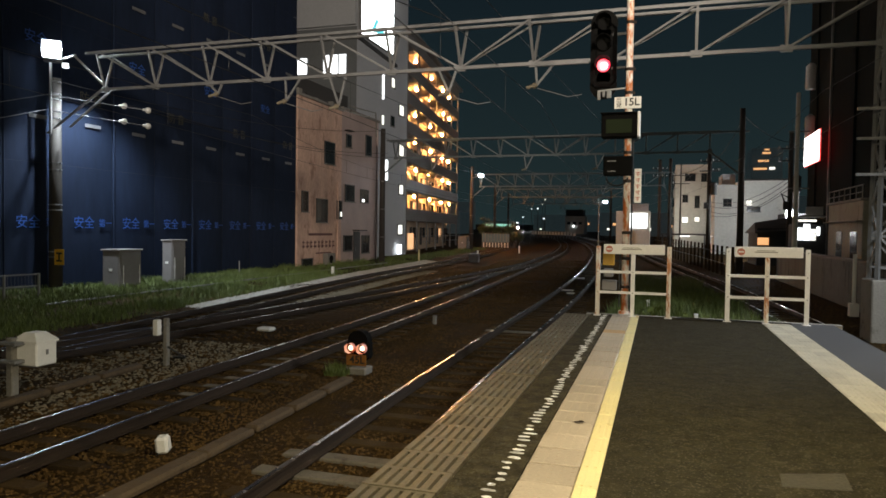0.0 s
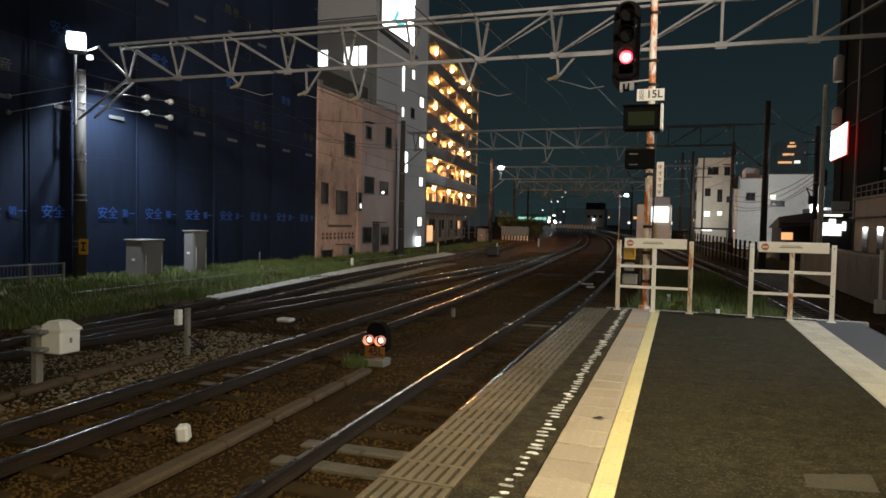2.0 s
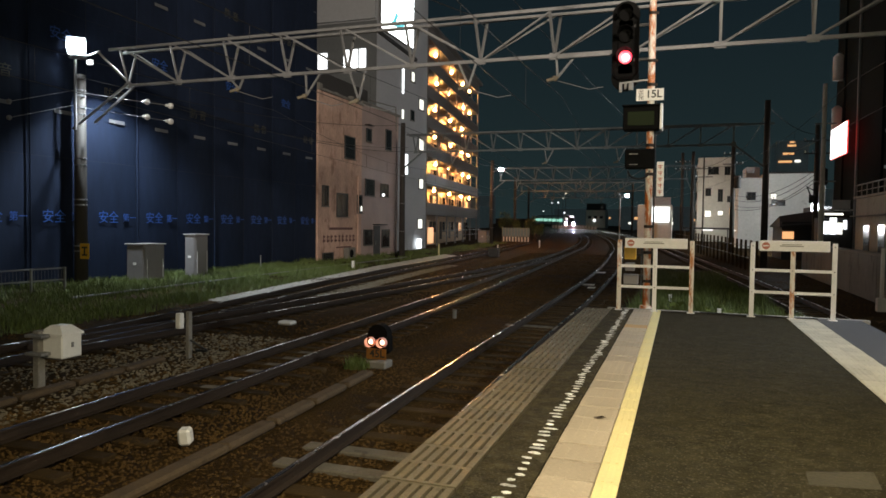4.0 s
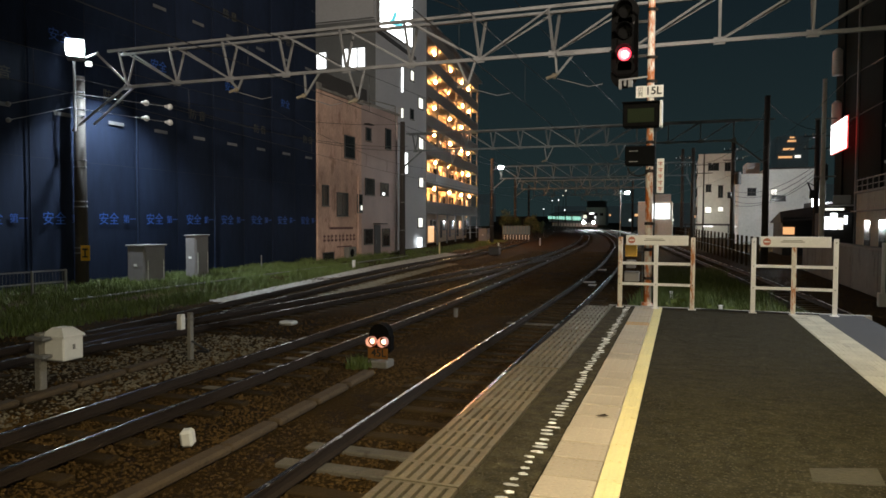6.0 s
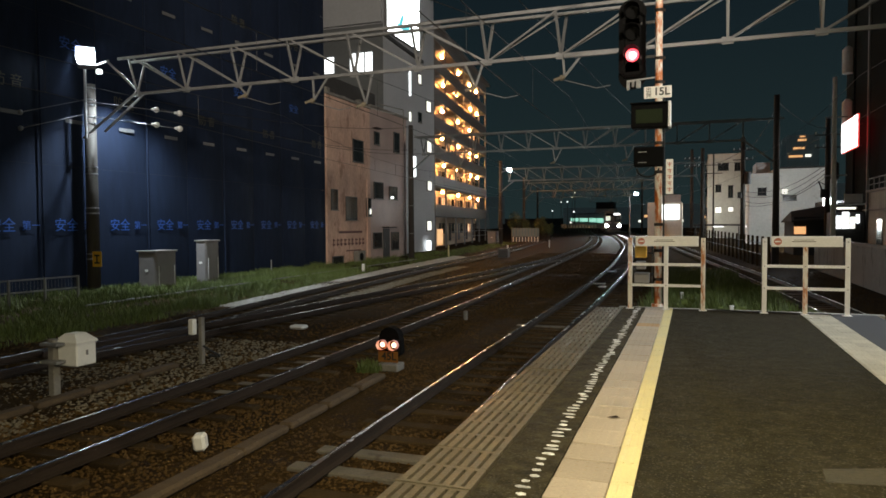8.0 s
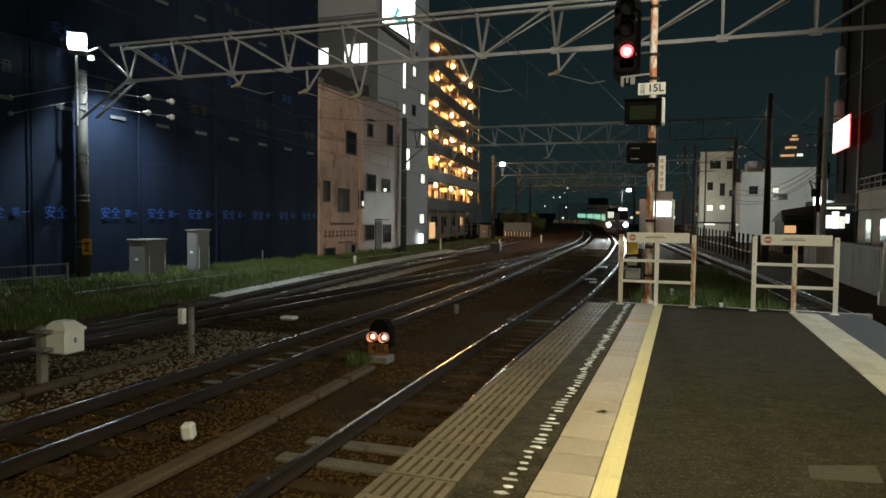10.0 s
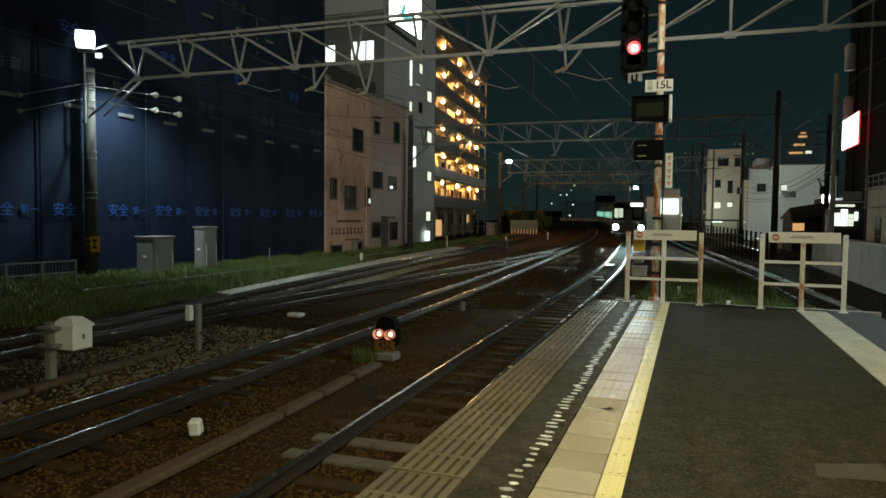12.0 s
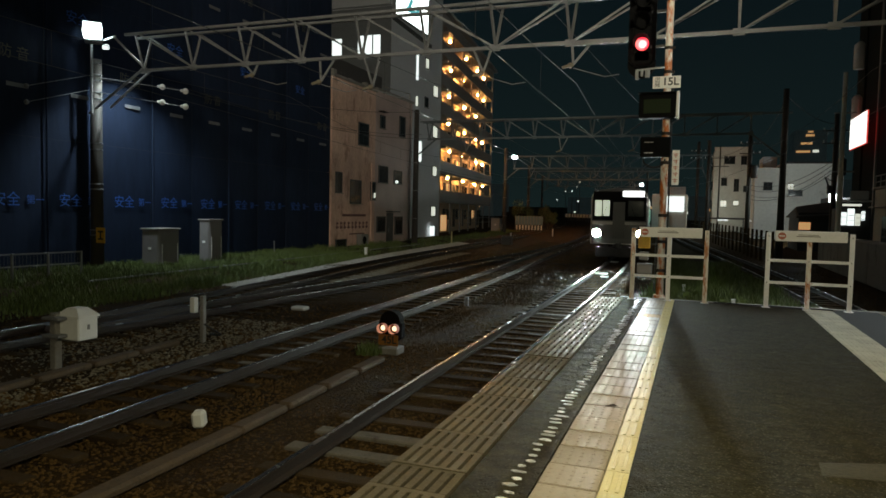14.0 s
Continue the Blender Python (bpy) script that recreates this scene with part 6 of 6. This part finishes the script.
part("joint_strip", Build().box((-1.455, 3.79, 0.004), (0.48, 0.03, 0.012), 0.003), SLAT, edge, "worn metal joint strip")
part("joint_strip", Build().box((-1.455, 7.25, 0.004), (0.48, 0.02, 0.012), 0.003), SLAT, edge)
# Worn line paint, with wet lamp glints put into its whiteness and shape.
dash = thing("white_line", "worn glossy white dashes painted along the edge, whitened and shaped like lamp glints", "line marking", kind="structure")
for i in range(100):
    w, d = rs.uniform(0.055, 0.105), rs.uniform(0.024, 0.055)
    pts = []
    for j in range(13):
        a = 2 * math.pi * j / 13
        r = rs.uniform(0.75, 1.15)
        pts.append((math.cos(a) * w / 2 * r, math.sin(a) * d / 2 * r))
    bld = Build().add([(x, y, 0.0) for x, y in pts] + [(x * 0.9, y * 0.9, 0.005) for x, y in pts], [tuple(range(13, 26))] + [(j, (j + 1) % 13, 13 + (j + 1) % 13, 13 + j) for j in range(13)])
    a = part("dash", bld, WHITE_LINE, dash)
    a.matrix_basis = pose(-0.925 + rs.uniform(-0.025, 0.02), 2.9 + i * 0.103 + rs.uniform(-0.02, 0.02), 0.001, 0, 0, rs.uniform(-6, 6))
strip = thing("side_tactile_strip", "pale ribbed guide tiles along the far platform edge", "paving", kind="structure")
sb = Build().box((0, 0, -0.03), (0.222, 0.296, 0.06), 0.003)
for i in range(4):
    sb.box((-0.078 + i * 0.052, 0, 0.0025), (0.026, 0.27, 0.007), 0.002)
strip_mesh = sb.mesh("tile", PALE_TILE)
for i in range(30):
    for k in (0, 1):
        a = part("tile", strip_mesh, None, strip)
        a.matrix_basis = pose(1.87 + k * 0.225, 4.55 + i * 0.3, rs.uniform(-0.002, 0.003), rs.uniform(-0.3, 0.3), rs.uniform(-0.3, 0.3), 0)
solid("side_strip_behind", Build().box((1.98, -20.3, -0.031), (0.45, 49.3, 0.06), 0.004), PALE_TILE, "pale guide tiles behind the viewpoint", "paving", "structure")

# ---- train ----


def car_shell(b, length, y0=0.0, half=1.46, z0=0.95, z1=3.72):
    """Body with rounded roof edges, swept along the car."""
    prof = [(-half, z0), (half, z0), (half, z1 - 0.35), (half - 0.08, z1 - 0.12), (half - 0.35, z1 + 0.05), (0, z1 + 0.16), (-half + 0.35, z1 + 0.05), (-half + 0.08, z1 - 0.12), (-half, z1 - 0.35)]
    line = [((0, y0, 0), (1, 0)), ((0, y0 + length, 0), (1, 0))]
    return b.sweep(prof, line)


TRAIN_BODY = mat("stainless_body", (0.5, 0.5, 0.5), 0.35, metal=0.8, var=0.1, scale=1, fine=12, bump=0.04)
TRAIN_FRONT = mat("grey_front_shell", (0.05, 0.052, 0.052), 0.35, var=0.08, scale=2, fine=12, bump=0.03)
TRAIN_BAND = mat("pale_band", (0.3, 0.28, 0.25), 0.4, var=0.08, scale=2, bump=0.02)


def train_car(front):
    t = thing("train_car", "leading train car with dazzling headlamps and lit destination sign" if front else "following train car with lit greenish windows", "train car", group="cars of the train")
    part("body", car_shell(Build(), 19.4, 0.35), TRAIN_BODY, t)
    for s in (-1, 1):
        part("band", Build().box((s * 1.465, 10.0, 1.75), (0.02, 19.2, 0.16), 0), TRAIN_BAND, t, "pale stripe")
        for i in range(3):
            d = part("door", Build().box((s * 1.465, 3.6 + i * 6.4, 2.0), (0.03, 1.3, 1.85), 0.01), TRAIN_BODY, t)
            part("pane", Build().box((s * 1.485, 3.3 + i * 6.4, 2.42), (0.02, 0.42, 0.75), 0).box((s * 1.485, 3.9 + i * 6.4, 2.42), (0.02, 0.42, 0.75), 0), G_TRAIN_WIN, d)
            for j in range(2):
                w = part("window", Build().box((s * 1.47, 5.75 + i * 6.4 + j * 2.15, 2.4), (0.03, 1.9, 0.95), 0.01), G_TRAIN_WIN, t, "lit window")
                part("mullion", Build().box((s * 1.49, 5.75 + i * 6.4 + j * 2.15, 2.4), (0.02, 0.06, 0.95), 0), DARK_STEEL, w)
    for by in (3.4, 16.6):
        bg = part("bogie", Build().box((0, by, 0.52), (2.1, 2.9, 0.3), 0.03), DARK_STEEL, t)
        for s in (-1, 1):
            for k in (-1.05, 1.05):
                part("wheel", Build().rod((s * 0.5, by + k, 0.43), (s * 0.62, by + k, 0.43), 0.43, 0.43, 20), RAIL_SIDE, bg)
    part("underframe_box", Build().box((0, 10, 0.62), (2.4, 7.5, 0.55), 0.05), DARK_STEEL, t)
    part("roof_unit", Build().box((0, 10, 4.02), (1.7, 4.2, 0.3), 0.06), STEEL, t)
    if front:
        part("front_shell", Build().sweep([(-1.4, 1.0), (1.4, 1.0), (1.45, 2.0), (1.4, 3.45), (1.08, 3.78), (0, 3.9), (-1.08, 3.78), (-1.4, 3.45), (-1.45, 2.0)], [((0, 0.02, 0), (0.96, 0)), ((0, 0.4, 0), (1, 0))]), TRAIN_FRONT, t)
        mask = part("front_mask", Build().box((0, 0.0, 2.95), (2.66, 0.06, 1.5), 0.03), BLACK, t, "black window surround")
        part("windscreen", Build().box((-0.84, -0.04, 2.82), (0.82, 0.03, 0.82), 0.02), WINDOW, mask)
        part("windscreen", Build().box((0.84, -0.04, 2.82), (0.82, 0.03, 0.82), 0.02), WINDOW, mask)
        part("cab_light", Build().box((-1.05, -0.062, 2.83), (0.34, 0.012, 0.8), 0.005).box((-0.65, -0.062, 2.83), (0.34, 0.012, 0.8), 0.005), G_CAB_WIN, mask, "lit interior seen through the windscreen")
        part("gangway_door", Build().box((0, -0.04, 2.2), (0.62, 0.04, 1.9), 0.02), TRAIN_FRONT, t)
        part("destination_sign", Build().box((0.7, -0.075, 3.58), (1.08, 0.03, 0.31), 0.02), G_DEST, t, "glowing white destination sign")
        part("front_band", Build().box((0, -0.01, 2.06), (2.7, 0.05, 0.16), 0.01), TRAIN_BAND, t, "pale stripe")
        for s in (-1, 1):
            hl = part("headlamp", Build().box((s * 1.1, -0.03, 1.54), (0.6, 0.1, 0.46), 0.05), DARK_STEEL, t)
            part("lens", Build().rod((s * 1.1, -0.085, 1.54), (s * 1.1, -0.12, 1.54), 0.19, 0.18, 24), G_HEAD, hl, "dazzling white lens")
            # Unseen hood and rings added to narrow the lens's broad light.
            part("lamp_hood", Build().rod((s * 1.1, -0.08, 1.54), (s * 1.1, -0.4, 1.54), 0.196, 0.2, 24, False), BLACK, hl)
            for r in (0.065, 0.13):
                part("baffle_ring", Build().rod((s * 1.1, -0.125, 1.54), (s * 1.1, -0.3, 1.54), r, r, 20, False), BLACK, hl)
            part("wiper", Build().bar((s * 0.85, -0.09, 2.3), (s * 0.6, -0.09, 2.95), 0.02), BLACK, t)
        part("skirt", Build().box((0, 0.15, 0.55), (2.3, 0.25, 0.55), 0.05), DARK_STEEL, t)
        part("coupler", Build().box((0, -0.2, 0.88), (0.3, 0.6, 0.3), 0.05), DARK_STEEL, t)
    return t


TRAIN = [train_car(i == 0) for i in range(4)]
ARC = [(0.0, 0.0)]
for step in range(1, 801):
    ya, yb = (step - 1) * 0.5, step * 0.5
    ARC.append((ARC[-1][0] + math.hypot(yb - ya, main_x(yb) - main_x(ya)), yb))


def on_line(s):
    """The place on the main track that is s metres along it."""
    k = min(max(int(s / 0.5) - 1, 0), len(ARC) - 2)
    while k > 0 and ARC[k][0] > s:
        k -= 1
    while k < len(ARC) - 2 and ARC[k + 1][0] < s:
        k += 1
    (s0, y0), (s1, y1) = ARC[k], ARC[k + 1]
    y = y0 + (y1 - y0) * (s - s0) / (s1 - s0)
    return Vector((main_x(y), y, RAIL_Z + rise(y)))


def head_of_train(t):
    """Metres from the line's start to the front of the train, braking towards the platform."""
    s = 14.0 - t
    return 36.4 + 13.0 * s + 0.35 * s * s


def motions():
    for i, car in enumerate(TRAIN):
        rows = []
        for k in range(29):
            t = k * 0.5
            s = head_of_train(t) + 20.0 * i
            a, b = on_line(s + 3.4), on_line(s + 16.6)
            d = (b - a).normalized()
            p = a - d * 3.4
            rows.append((t, pose(p.x, p.y, p.z, math.degrees(math.asin(d.z)), 0, -math.degrees(math.atan2(d.x, d.y)))))
        walk(car, rows)


motions()
